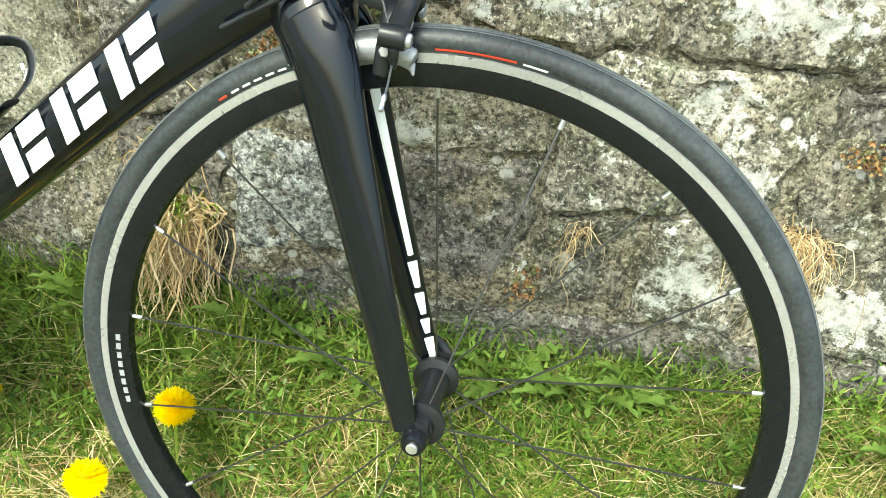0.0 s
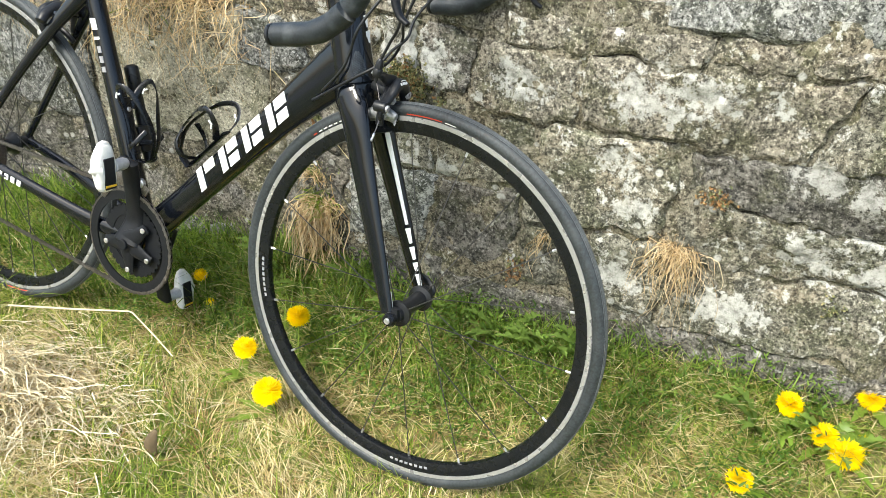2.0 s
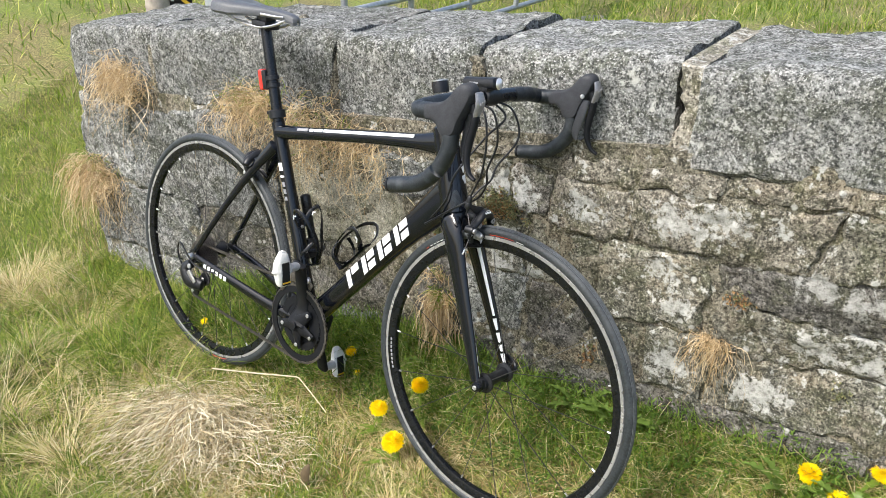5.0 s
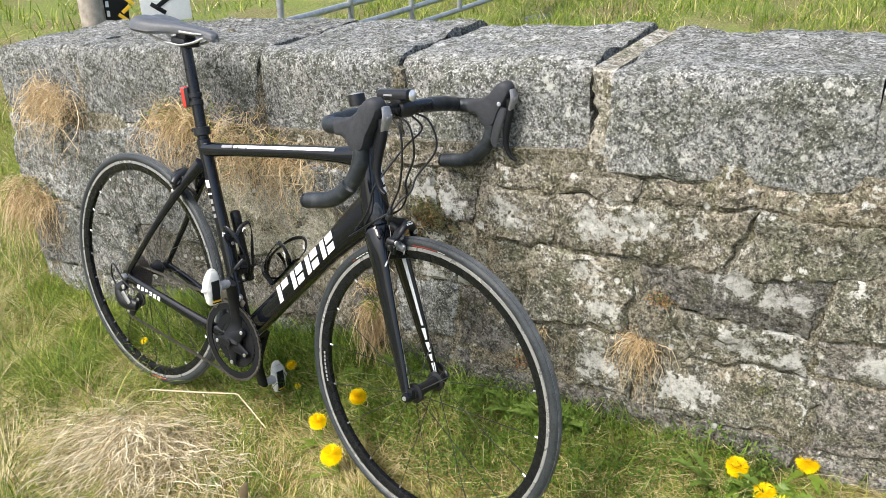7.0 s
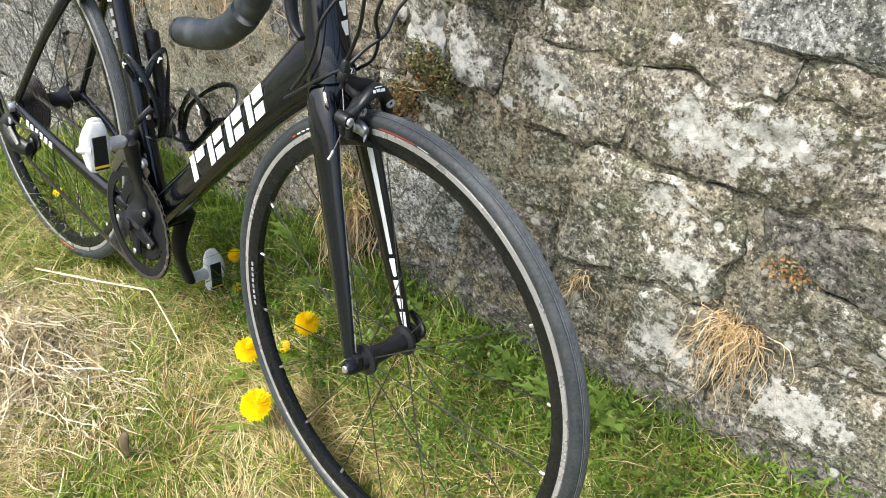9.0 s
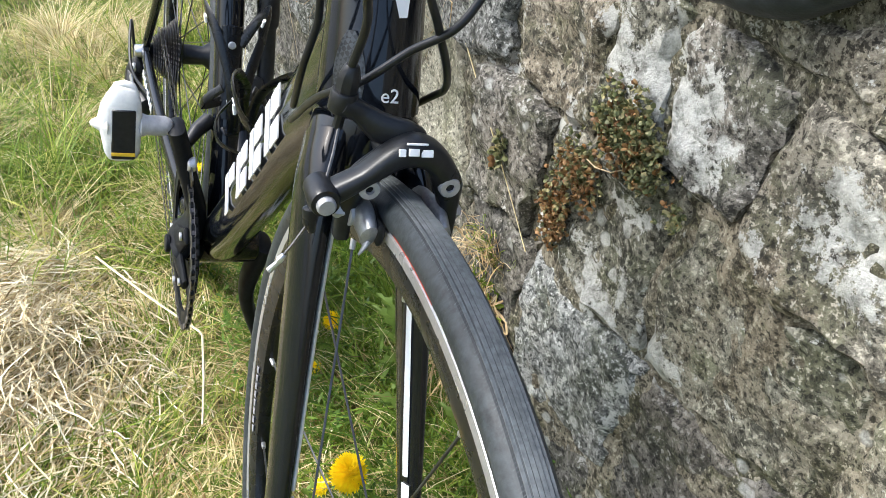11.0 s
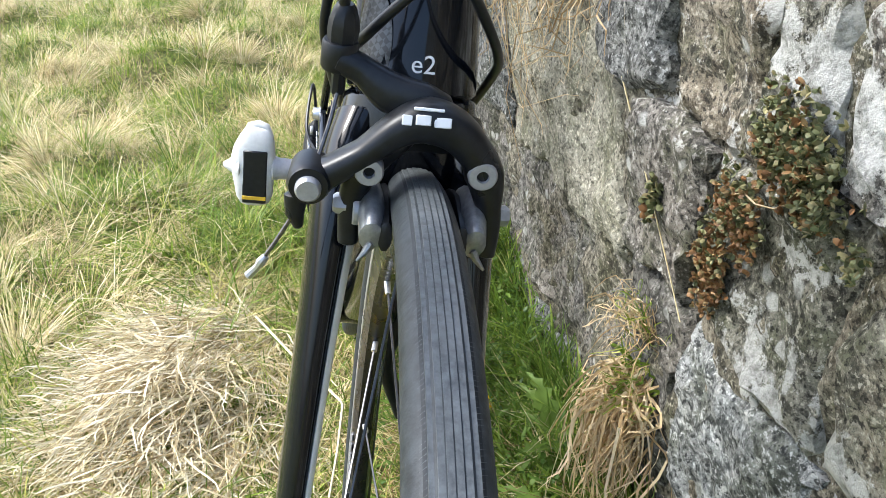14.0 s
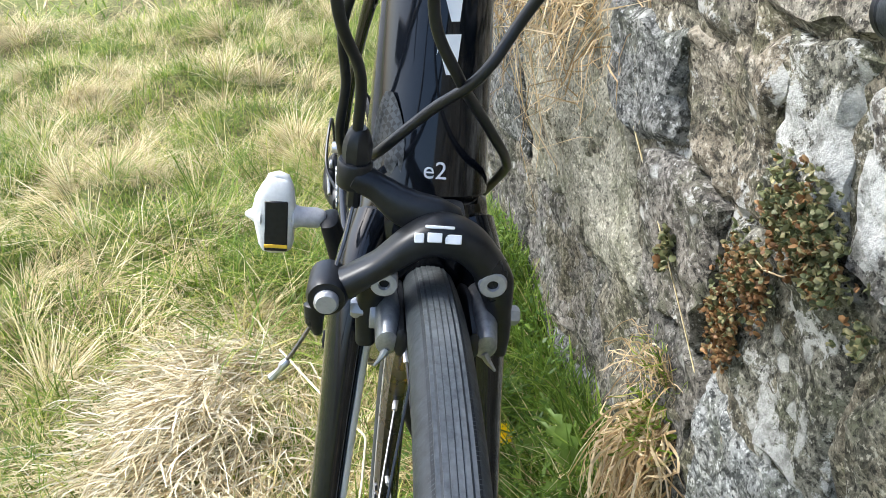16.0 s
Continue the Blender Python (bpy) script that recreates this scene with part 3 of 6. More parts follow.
    f += [(a, n + a, n + b, b) for a, b in zip(rim_i, rim_i[1:] + rim_i[:1])]
    saddle = part("saddle", (v, f), SADDLEM, bike, "dark grey racing saddle")
    sm = saddle.modifiers.new("smooth", "SUBSURF")
    sm.levels = sm.render_levels = 1
    for s in (-1, 1):
        part("saddle_rail", sweep(spline([(0.070, s * 0.030, 1.022), (0.115, s * 0.024, 0.998), (0.20, s * 0.022, 0.988), (0.262, s * 0.021, 0.996), (0.318, s * 0.010, 1.020)], 5), 0.0035, 8), ALLOY, saddle, "silver rail")
        part("edge_trim", sweep(spline([(0.225, s * 0.0275, 1.020), (0.27, s * 0.0225, 1.019), (0.30, s * 0.0200, 1.020)], 4), [(0.0012, 0.003), (0.0012, 0.002)], 8), ALLOY, saddle, "silver trim")
    part("saddle_clamp", join(rounded((0.055, 0.050, 0.022), 0.008, pose(0.212, 0, 0.994, 0, 4, 0)), rounded((0.04, 0.034, 0.022), 0.008, pose(0.214, 0, 1.010, 0, 4, 0))), BLACK, bike)
    part("saddle_clamp_bolt", rod((0.188, 0, 0.965), (0.188, 0, 1.005), 0.003), ALLOY, bike)
    # rear lamp
    lp = SJ + way * 0.124
    tail = part("rear_light", rounded((0.020, 0.027, 0.052), 0.006, pose(lp[0] - 0.030, -0.002, lp[2] + 0.002, 0, -14, 0), 3), RED, bike, "red rear light strapped to the seatpost")
    part("light_body", rounded((0.016, 0.030, 0.048), 0.004, pose(lp[0] - 0.016, -0.002, lp[2] + 0.004, 0, -14, 0)), BLACK, tail)
    for dz in (-0.008, 0.010):
        part("strap", lathe([(0.0150, -0.006), (0.0168, -0.005), (0.0168, 0.005), (0.0150, 0.006)], lp + way * dz, way, 20, True), BLACK, tail)

    # cockpit
    bell_at = HT + axis * 0.080
    for k, h in enumerate((0.008, 0.018, 0.028)):
        part("headset_spacer", disc(HT + axis * h, axis, 0.0175, 0.0092, 24), CARBON, bike)
    CL = np.array((0.908, 0, 0.931))
    part("stem", sweep(spline([HT + axis * 0.046, (0.835, 0, 0.905), (0.875, 0, 0.919), CL], 4), [(0.020, 0.021), (0.017, 0.018), (0.016, 0.016), (0.021, 0.018)], 18), BLACK, bike, "black alloy stem")
    part("stem_faceplate", lathe([(0.0165, -0.021), (0.0195, -0.019), (0.0195, 0.019), (0.0165, 0.021)], CL, n=24), BLACK, bike)
    part("bell", lathe([(0.0175, -0.012), (0.018, 0.004), (0.0172, 0.012)], bell_at + (0.0, 0, 0.004), axis, 28), BLACK, bike, "black cylindrical bell on the stem")
    part("bell_rim", lathe([(0.0182, 0.0115), (0.0184, 0.0135), (0.014, 0.0145), (0.0, 0.0145)], bell_at + (0.0, 0, 0.004), axis, 28), ALLOY, bike, "silver bell top")
    part("handlebar", sweep(spline([(0.908, -0.10, 0.931), (0.908, 0, 0.931), (0.908, 0.10, 0.931)], 4), 0.0145, 16, side=(0, 0, 1)), CARBON, bike, "black drop handlebar")
    for s in (-1, 1):
        tape = spline([(0.908, s * 0.085, 0.931), (0.906, s * 0.145, 0.928), (0.898, s * 0.190, 0.921), (0.911, s * 0.206, 0.920), (0.950, s * 0.207, 0.921), (0.982, s * 0.207, 0.900), (0.987, s * 0.208, 0.866), (0.968, s * 0.210, 0.826 + 0.004 * s), (0.925, s * 0.213, 0.792 + 0.007 * s), (0.862, s * 0.214, 0.777 + 0.009 * s)], 8)
        part("bar_tape", sweep(tape, [0.0152 + 0.0011 * ((i % 5) / 5) for i in range(len(tape))], 16, side=(0.1, 0.2, 1)), TAPE, bike, "black wrapped bar tape")
        part("bar_plug", disc(tape[-1] + (-0.006, 0, -0.001), (1, 0, 0.2), 0.0145, 0.006), BLACK, bike)
        outline = spline([(0.931, 0, 0.936), (0.948, 0, 0.940), (0.970, 0, 0.946), (0.990, 0, 0.960), (1.004, 0, 0.979), (1.019, 0, 0.986), (1.032, 0, 0.980), (1.034, 0, 0.965), (1.023, 0, 0.940), (1.010, 0, 0.915), (1.003, 0, 0.892), (0.987, 0, 0.882), (0.971, 0, 0.886), (0.962, 0, 0.900), (0.948, 0, 0.907), (0.933, 0, 0.908), (0.926, 0, 0.921)], 3)
        heart = np.array((0.975, 0, 0.930))
        rings = [heart + (outline - heart) * k + (0, s * 0.207 + w, 0) for w, k in ((-0.0185, 0.55), (-0.0178, 0.76), (-0.0150, 0.92), (-0.008, 0.99), (0.0, 1.0), (0.008, 0.99), (0.0150, 0.92), (0.0178, 0.76), (0.0185, 0.55))]
        m = len(outline)
        hood = part("brake_hood", (np.vstack(rings), grid_faces(9, m, True) + [tuple(range(m - 1, -1, -1)), tuple(range(8 * m, 9 * m))]), HOODS, bike, "grey-black rubber brake hood")
        part("shift_cap", sweep(spline([(1.037, s * 0.203, 0.970), (1.042, s * 0.203, 0.952), (1.036, s * 0.203, 0.928)], 4), [(0.0105, 0.005), (0.0125, 0.0055), (0.009, 0.005)], 12), CAPGREY, hood, "dull silver lever cap")
        for k in range(3):
            part("mark", rounded((0.0016, 0.0035, 0.006), 0.0005, pose(1.0475, s * 0.203 - 0.005 + 0.005 * k, 0.952 + 0.002 * k, 0, 6, 0), 1), GREYMARK, hood, "dark bar")
        part("brake_lever", sweep(spline([(1.030, s * 0.203, 0.948), (1.035, s * 0.204, 0.922), (1.028, s * 0.206, 0.880), (1.029, s * 0.209, 0.850), (1.040, s * 0.212, 0.828), (1.054, s * 0.214, 0.820)], 5), [(0.008, 0.007), (0.0088, 0.0075), (0.0078, 0.0075), (0.0068, 0.0060), (0.0055, 0.0045), (0.004, 0.0035)], 12), MATTE, hood, "black brake lever")
        part("shift_lever", sweep(spline([(1.020, s * 0.198, 0.930), (1.014, s * 0.194, 0.895), (1.008, s * 0.192, 0.860), (1.012, s * 0.193, 0.845)], 4), [(0.004, 0.009), (0.004, 0.011), (0.003, 0.009), (0.003, 0.005)], 12), PADDLE, hood, "dark grey shift paddle")
        part("pivot_bolt", disc((1.016, s * 0.187, 0.938), (0.5, s * -0.6, 0), 0.0045, 0.004, 14), ALLOY, hood, "silver bolt")
    # front lamp
    lamp = part("front_light", sweep([(0.862, -0.012, 0.9535), (0.905, -0.012, 0.958), (0.937, -0.012, 0.9615)], [(0.0140, 0.0112), (0.0145, 0.0118), (0.0155, 0.0126)], 18, square=0.7), BLACK, bike, "black front light on the handlebar")
    part("lens", lathe([(0.0, 0.004), (0.009, 0.003), (0.0118, 0.0)], (0.942, -0.012, 0.962), (1, 0, 0.1), 20), LENS, lamp, "clear lamp lens")
    part("light_mount", rounded((0.03, 0.026, 0.016), 0.005, pose(0.908, -0.012, 0.950)), BLACK, lamp)
    part("mark", rounded((0.022, 0.0008, 0.004), 0.0003, pose(0.890, -0.0268, 0.957, 0, -6, 0), 1), GREYMARK, lamp, "grey bar")

    # cables
    cables = (
        ((0.905, 0.030, 0.921), (0.938, 0.050, 0.905), (0.955, 0.058, 0.850), (0.931, 0.028, 0.790), (0.930, 0.012, 0.761), (0.917, -0.005, 0.741), (0.905, -0.024, 0.717), (0.870, -0.036, 0.690), (0.800, -0.031, 0.640)),
        ((0.905, -0.030, 0.921), (0.940, -0.018, 0.905), (0.950, -0.008, 0.845), (0.933, -0.009, 0.787), (0.927, 0.003, 0.759), (0.908, 0.021, 0.731), (0.885, 0.034, 0.708), (0.860, 0.037, 0.690), (0.805, 0.031, 0.645)),
        ((0.905, -0.045, 0.921), (0.940, -0.048, 0.905), (0.952, -0.048, 0.850), (0.945, -0.043, 0.787), (0.928, -0.034, 0.757), (0.9155, -0.0340, 0.728)),
        ((0.905, 0.020, 0.921), (0.932, 0.036, 0.890), (0.915, 0.000, 0.850), (0.880, -0.040, 0.775), (0.866, -0.041, 0.731), (0.856, -0.043, 0.702), (0.820, -0.036, 0.660)),
    )
    for c in cables:
        part("cable_housing", sweep(spline(c, 10), 0.0023, 14, side=(0.9, 0.1, 0.3)), BLACK, bike, "black cable housing")
    face = np.array((axis[2], 0, -axis[0]))
    v = []
    for i in range(11):
        u = i / 10
        half = 19.0 * math.sin(math.pi * min(1.0, 0.16 + 0.80 * u)) ** 0.7
        for j in range(9):
            a = radians(43 + half * (j / 4 - 1))
            v.append(HB + axis * (0.001 + 0.045 * u) + face * 0.0335 * math.cos(a) + np.array((0, -0.0308 * math.sin(a), 0)))
    part("paint_guard", (v, grid_faces(11, 9)), WOVEN, bike, "woven black paint guard")

    # front brake
    br = part("front_brake", sweep(spline([(0.930, -0.0435, 0.6605), (0.931, -0.0365, 0.6655), (0.932, -0.022, 0.6765), (0.932, -0.008, 0.6885), (0.931, 0.003, 0.6920), (0.930, 0.014, 0.6885), (0.930, 0.0230, 0.6800), (0.929, 0.0285, 0.6700), (0.928, 0.0325, 0.6550), (0.928, 0.0345, 0.6440), (0.928, 0.0345, 0.6330)], 5), [(0.009, 0.0090), (0.008, 0.0062), (0.008, 0.0052), (0.009, 0.0070), (0.010, 0.0088), (0.010, 0.0082), (0.009, 0.0075), (0.008, 0.0085), (0.007, 0.0055), (0.006, 0.0044), (0.006, 0.0042)], 16, side=(1, 0, 0), square=0.72), BLACK, bike, "black dual-pivot rim brake")
    part("brake_arm", sweep(spline([(0.922, -0.0255, 0.631), (0.922, -0.0258, 0.648), (0.923, -0.0235, 0.660), (0.924, -0.0195, 0.6705), (0.921, -0.008, 0.681), (0.918, 0.000, 0.690)], 5), [(0.006, 0.0046), (0.006, 0.0050), (0.007, 0.0066), (0.008, 0.0078), (0.007, 0.0070), (0.007, 0.006)], 14, side=(1, 0, 0), square=0.75), BLACK, br)
    part("brake_arm", sweep(spline([(0.914, -0.0335, 0.7085), (0.916, -0.0240, 0.7045), (0.919, -0.0130, 0.6980), (0.921, 0.000, 0.6955), (0.920, 0.010, 0.6930)], 5), [(0.0075, 0.0056), (0.006, 0.0060), (0.006, 0.0085), (0.006, 0.0085), (0.006, 0.006)], 14, side=(1, 0, 0), square=0.75), BLACK, br)
    part("centre_block", rounded((0.03, 0.026, 0.014), 0.005, pose(0.902, 0.004, 0.680, 0, 12, 0)), BLACK, br)
    for y, z, r in ((-0.0194, 0.6704, 0.0060), (0.0265, 0.6727, 0.0062)):
        part("pivot_bolt", lathe([(r, -0.006), (r, 0.0012), (r * 0.9, 0.0022), (r * 0.42, 0.0022), (r * 0.36, -0.0010), (0, -0.0010)], (0.9365, y, z), (1, 0, 0), 24), BOLT, br, "silver pivot bolt")
        part("bolt_socket", disc((0.9362, y, z), (1, 0, 0), r * 0.40, 0.0012, 6), MATTE, br, "dark hexagon socket")
    part("anchor_bolt", lathe([(0.0084, -0.014), (0.0090, 0.002), (0.0078, 0.0052)], (0.936, -0.0430, 0.6635), (1, 0, 0), 24), BLACK, br)
    part("anchor_cap", lathe([(0.0053, 0.0), (0.0053, 0.0035), (0.0043, 0.0048), (0, 0.0048)], (0.9400, -0.0430, 0.6630), (1, 0, 0), 24), BOLT, br, "silver bolt head")
    part("release_lever", sweep([(0.934, -0.0480, 0.656), (0.935, -0.0482, 0.648), (0.936, -0.0463, 0.6425)], [(0.005, 0.0042), (0.004, 0.0034), (0.002, 0.0016)], 10), BLACK, br)
    for s, y in ((-1, -0.0165), (1, 0.0265)):
        part("pad_holder", sweep(spline([(0.892, y, 0.640), (0.912, y, 0.6455), (0.930, y, 0.6475), (0.943, y, 0.6440)], 4), [(0.0046, 0.0075), (0.0054, 0.0095), (0.0060, 0.0100), (0.0050, 0.0080)], 14), PADGREY, br, "brushed grey pad holder")
        part("brake_pad", sweep([(0.888, y - s * 0.0058, 0.638), (0.915, y - s * 0.0058, 0.645), (0.944, y - s * 0.0058, 0.645)], [(0.0030, 0.0060), (0.0032, 0.0078), (0.0030, 0.0070)], 10), BLACK, br)
        part("pad_bolt", lathe([(0.0046, -0.003), (0.0046, 0.0012), (0.0034, 0.0028)], (0.924, y + s * 0.0138, 0.649), (0, s, 0), 6), BOLT, br, "silver pad bolt")
        part("pad_washer", disc((0.924, y + s * 0.0065, 0.647), (0, 1, 0), 0.0072, 0.003, 20), BOLT, br, "domed silver washer")
        part("pad_fin", sweep([(0.942, y, 0.640), (0.944, y + s * 0.002, 0.637), (0.946, y + s * 0.005, 0.634)], [(0.0022, 0.0040), (0.0014, 0.0026), (0.0006, 0.001)], 10), PADGREY, br)
    part("barrel_clamp", lathe([(0.0068, -0.006), (0.0074, -0.005), (0.0074, 0.005), (0.0068, 0.006)], (0.9135, -0.0345, 0.7100), (0.1, 0.03, 1), 20), BLACK, br)
    part("barrel_adjuster", lathe([(0.0030, -0.017), (0.0030, -0.006), (0.0040, 0.004), (0.0060, 0.0055), (0.0064, 0.010), (0.0060, 0.014), (0.0044, 0.019), (0.0034, 0.0205)], (0.9135, -0.0340, 0.7105), (0.1, 0.03, 1), 8), BLACK, br)
    part("brake_wire", sweep(spline([(0.914, -0.0345, 0.694), (0.922, -0.038, 0.678), (0.933, -0.0455, 0.655), (0.935, -0.054, 0.637), (0.935, -0.0625, 0.622)], 5), 0.0009, 6), CHAINSTEEL, br, "bare brake wire")
    part("wire_end", sweep([(0.935, -0.0595, 0.6265), (0.935, -0.0615, 0.6235), (0.935, -0.0625, 0.6215), (0.935, -0.0665, 0.6165)], [0.0017, 0.0021, 0.0015, 0.0020], 8), ALLOY, br, "crimped silver wire end")
    for y0, w, h, z, x in ((-0.0068, 0.0040, 0.0040, 0.6950, 0.9408), (-0.0005, 0.0060, 0.0040, 0.6956, 0.9410), (0.0072, 0.0068, 0.0040, 0.6950, 0.9405), (0.0015, 0.0120, 0.0013, 0.6992, 0.9385)):
        part("mark", rounded((0.0009, w, h), 0.0003, pose(x, y0, z, 0, -28, 0), 1), WHITE, br, "white bar")
    # rear brake
    rb = part("rear_brake", sweep(spline([(0.200, -0.046, 0.642), (0.198, -0.032, 0.655), (0.198, 0.0, 0.664), (0.198, 0.030, 0.652), (0.196, 0.031, 0.615)], 5), [(0.011, 0.009), (0.012, 0.010), (0.013, 0.012), (0.011, 0.009), (0.008, 0.006)], 12, side=(1, 0, 0)), BLACK, bike, "black rear rim brake")
    part("brake_arm", sweep(spline([(0.190, 0.004, 0.668), (0.188, -0.028, 0.660), (0.190, -0.034, 0.636), (0.194, -0.030, 0.612)], 4), [(0.010, 0.009), (0.009, 0.008), (0.007, 0.006)], 12, side=(1, 0, 0)), BLACK, rb)
    for s in (-1, 1):
        part("brake_pad", sweep([(0.165, s * 0.016, 0.622), (0.195, s * 0.016, 0.612), (0.212, s * 0.016, 0.602)], [(0.004, 0.006)] * 2, 10), BLACK, rb, "black pad holder")
        part("pad_bolt", disc((0.186, s * 0.037, 0.618), (0, 1, 0), 0.005, 0.006, 14), ALLOY, rb, "silver bolt")

    # bottle cages, pump
    def cage(name, foot, along, out, label):
        foot, along, out = (np.array(q, float) for q in (foot, along, out))
        along /= np.linalg.norm(along)
        out -= along * (out @ along)
        out /= np.linalg.norm(out)
        side = np.cross(along, out)

        def at(u, o, s):
            return foot + along * u + out * o * 0.78 + side * s * 0.95
        body = part(name, sweep([at(0.0, 0.004, 0), at(0.05, 0.004, 0), at(0.105, 0.004, 0)], [(0.012, 0.003), (0.009, 0.003), (0.012, 0.003)], 10, side=tuple(side)), CARBON, bike, label)
        for s in (-1, 1):
            part("cage_arm", sweep(spline([at(0.085, 0.004, s * 0.010), at(0.118, 0.020, s * 0.030), at(0.128, 0.050, s * 0.037), at(0.105, 0.073, s * 0.028), at(0.06, 0.080, s * 0.012), at(0.02, 0.075, s * 0.006), at(-0.012, 0.050, s * 0.003)], 5), [(0.0062, 0.0013), (0.0050, 0.0013), (0.0058, 0.0013), (0.0048, 0.0013)], 10, side=tuple(along)), CARBON, body)
            part("cage_arm", sweep(spline([at(0.02, 0.004, s * 0.010), at(0.016, 0.024, s * 0.034), at(0.025, 0.052, s * 0.036), at(0.042, 0.074, s * 0.018)], 5), [(0.0055, 0.0013), (0.0042, 0.0013), (0.005, 0.0013)], 10, side=tuple(along)), CARBON, body)
            part("cage_bolt", disc(at(0.02 + 0.064 * (s > 0), 0.008, 0), tuple(out), 0.0045, 0.004, 12), ALLOY, body, "silver bolt")
            for k in range(2):
                part("mark", sweep([at(0.108 + 0.006 * k, 0.020 + 0.009 * k, s * 0.0325), at(0.117 - 0.002 * k, 0.027 + 0.009 * k, s * 0.0345)], 0.0017, 6), WHITE, body, "white bar")
        part("cage_toe", sweep([at(-0.012, 0.004, 0), at(-0.016, 0.03, 0), at(-0.010, 0.052, 0)], [(0.010, 0.002), (0.008, 0.002), (0.006, 0.002)], 10, side=tuple(side)), CARBON, body)

    st = (SJ - BB) / np.linalg.norm(SJ - BB)
    cage("bottle_cage", BB + st * 0.160 + (0.017, 0, 0.004), st, (1, 0, 0.3), "black carbon bottle cage on the seat tube")
    dt = np.array((0.72, 0, 0.588)) - np.array((0.56, 0, 0.42))
    dt = dt / np.linalg.norm(dt)
    cage("bottle_cage", np.array((0.555, 0, 0.432)) + np.array((-0.021, 0, 0.019)), dt, (-0.7, 0, 0.7), "black carbon bottle cage on the down tube")
    pump = part("mini_pump", sweep([BB + st * u + (0.004, 0.043, 0.0) for u in (0.140, 0.155, 0.16, 0.265, 0.27, 0.318)], [0.0125, 0.0125, 0.0105, 0.0105, 0.0135, 0.0135], 16), BLACK, bike, "black mini pump beside the bottle cage")
    part("pump_clip", rounded((0.034, 0.026, 0.05), 0.006, Matrix.Translation(Vector(BB + st * 0.185 + (0.006, 0.026, 0))) @ Matrix.Rotation(radians(-17), 4, "Y")), BLACK, pump)

    # white markings: plain slanted bars
    def bars(origin, right, up, y, specs, name, parent, label, thick=0.0012):
        for outline in specs:
            part(name, slab(outline, thick, np.array(origin, float) + (0, y, 0), right, up), WHITE, parent, label, False)

    d_along = np.array((dt[0], 0, dt[2]))
    d_up = np.array((-dt[2], 0, dt[0]))
    down = [o for o in bike.children if o.name.startswith("down_tube")][0]
    letter = []
    for k in range(4):
        x0 = 0.068 * k
        lean = 0.016
        letter.append([(x0, -0.021), (x0 + 0.016, -0.021), (x0 + 0.016 + lean, 0.021), (x0 + lean, 0.021)])
        letter.append([(x0 + 0.0225 + 0.009, 0.003), (x0 + 0.052 + 0.009, 0.003), (x0 + 0.052 + lean, 0.021), (x0 + 0.0225 + lean, 0.021)])
        if k:
            letter.append([(x0 + 0.0225, -0.021), (x0 + 0.050, -0.021), (x0 + 0.050 + 0.007, -0.003), (x0 + 0.0225 + 0.007, -0.003)])
    letter = [[(u, 0.86 * w) for u, w in q] for q in letter]
    bars(np.array((0.566, 0, 0.430)), d_along, d_up, -0.0272, letter, "mark", down, "white slanted bar")
    face = np.array((axis[2], 0, -axis[0]))
    for k in range(4):
        c = HB + axis * (0.135 - 0.0235 * k) + face * (0.0335 - 0.00011 * (0.135 - 0.0235 * k) / 0.002) + np.array((0, 0.004, 0))
        part("mark", slab([(-0.0055, -0.0095), (0.0045, -0.0085), (0.0055, 0.0095), (-0.0045, 0.0085)], 0.0024, c, (0.0, 1, 0), tuple(axis)), WHITE, head, "white slanted bar", False)
    txt = bpy.data.curves.new("lettering", "FONT")
    txt.body, txt.size, txt.extrude, txt.align_x = "e2", 0.0115, 0.0003, "CENTER"
    txt.materials.append(WHITE)
    letters = new("lettering", txt)
    letters.parent = head
    z_face = np.array((axis[2], 0, -axis[0]))
    at = HB + axis * 0.0085 + z_face * 0.0345 + np.array((0, 0.002, 0))
    letters.matrix_basis = Matrix(((0, axis[0], z_face[0], at[0]), (1, axis[1], z_face[1], at[1]), (0, axis[2], z_face[2], at[2]), (0, 0, 0, 1)))
    tagged(letters, "small white lettering")
    tt = np.array((0.60 - 0.40, 0, 0.788 - 0.757))
    tt /= np.linalg.norm(tt)
    top = [o for o in bike.children if o.name.startswith("top_tube")][0]
    for x0, x1 in ((0.36, 0.398), (0.404, 0.418), (0.422, 0.448), (0.452, 0.60), (0.603, 0.738)):
        pts = [np.array((x, -0.0152 - 0.010 * max(0, x - 0.45), 0.757 + (x - 0.40) * 0.152 + 0.0108)) for x in np.linspace(x0, x1, 6)]
        part("mark", sweep(pts, [(0.0016, 0.0042)] * 2, 8, side=(0, 0.75, -0.66), round_ends=False), GREYMARK if x0 < 0.4 else WHITE, top, "pale bar")
    stay = [o for o in bike.children if o.name.startswith("chainstay")][0]
    for k in range(6):
        x = 0.062 + 0.0165 * k
        part("mark", slab([(-0.0055, -0.006), (0.0045, -0.006), (0.0055, 0.006), (-0.0045, 0.006)], 0.0012, (x, -0.0752 + 0.0625 * (x - 0.012), 0.336 - 0.155 * (x - 0.01)), (0.985, 0.0625, -0.155), (0.155, 0, 0.985)), WHITE, stay, "white bar", False)
    seat = [o for o in bike.children if o.name.startswith("seat_tube")][0]
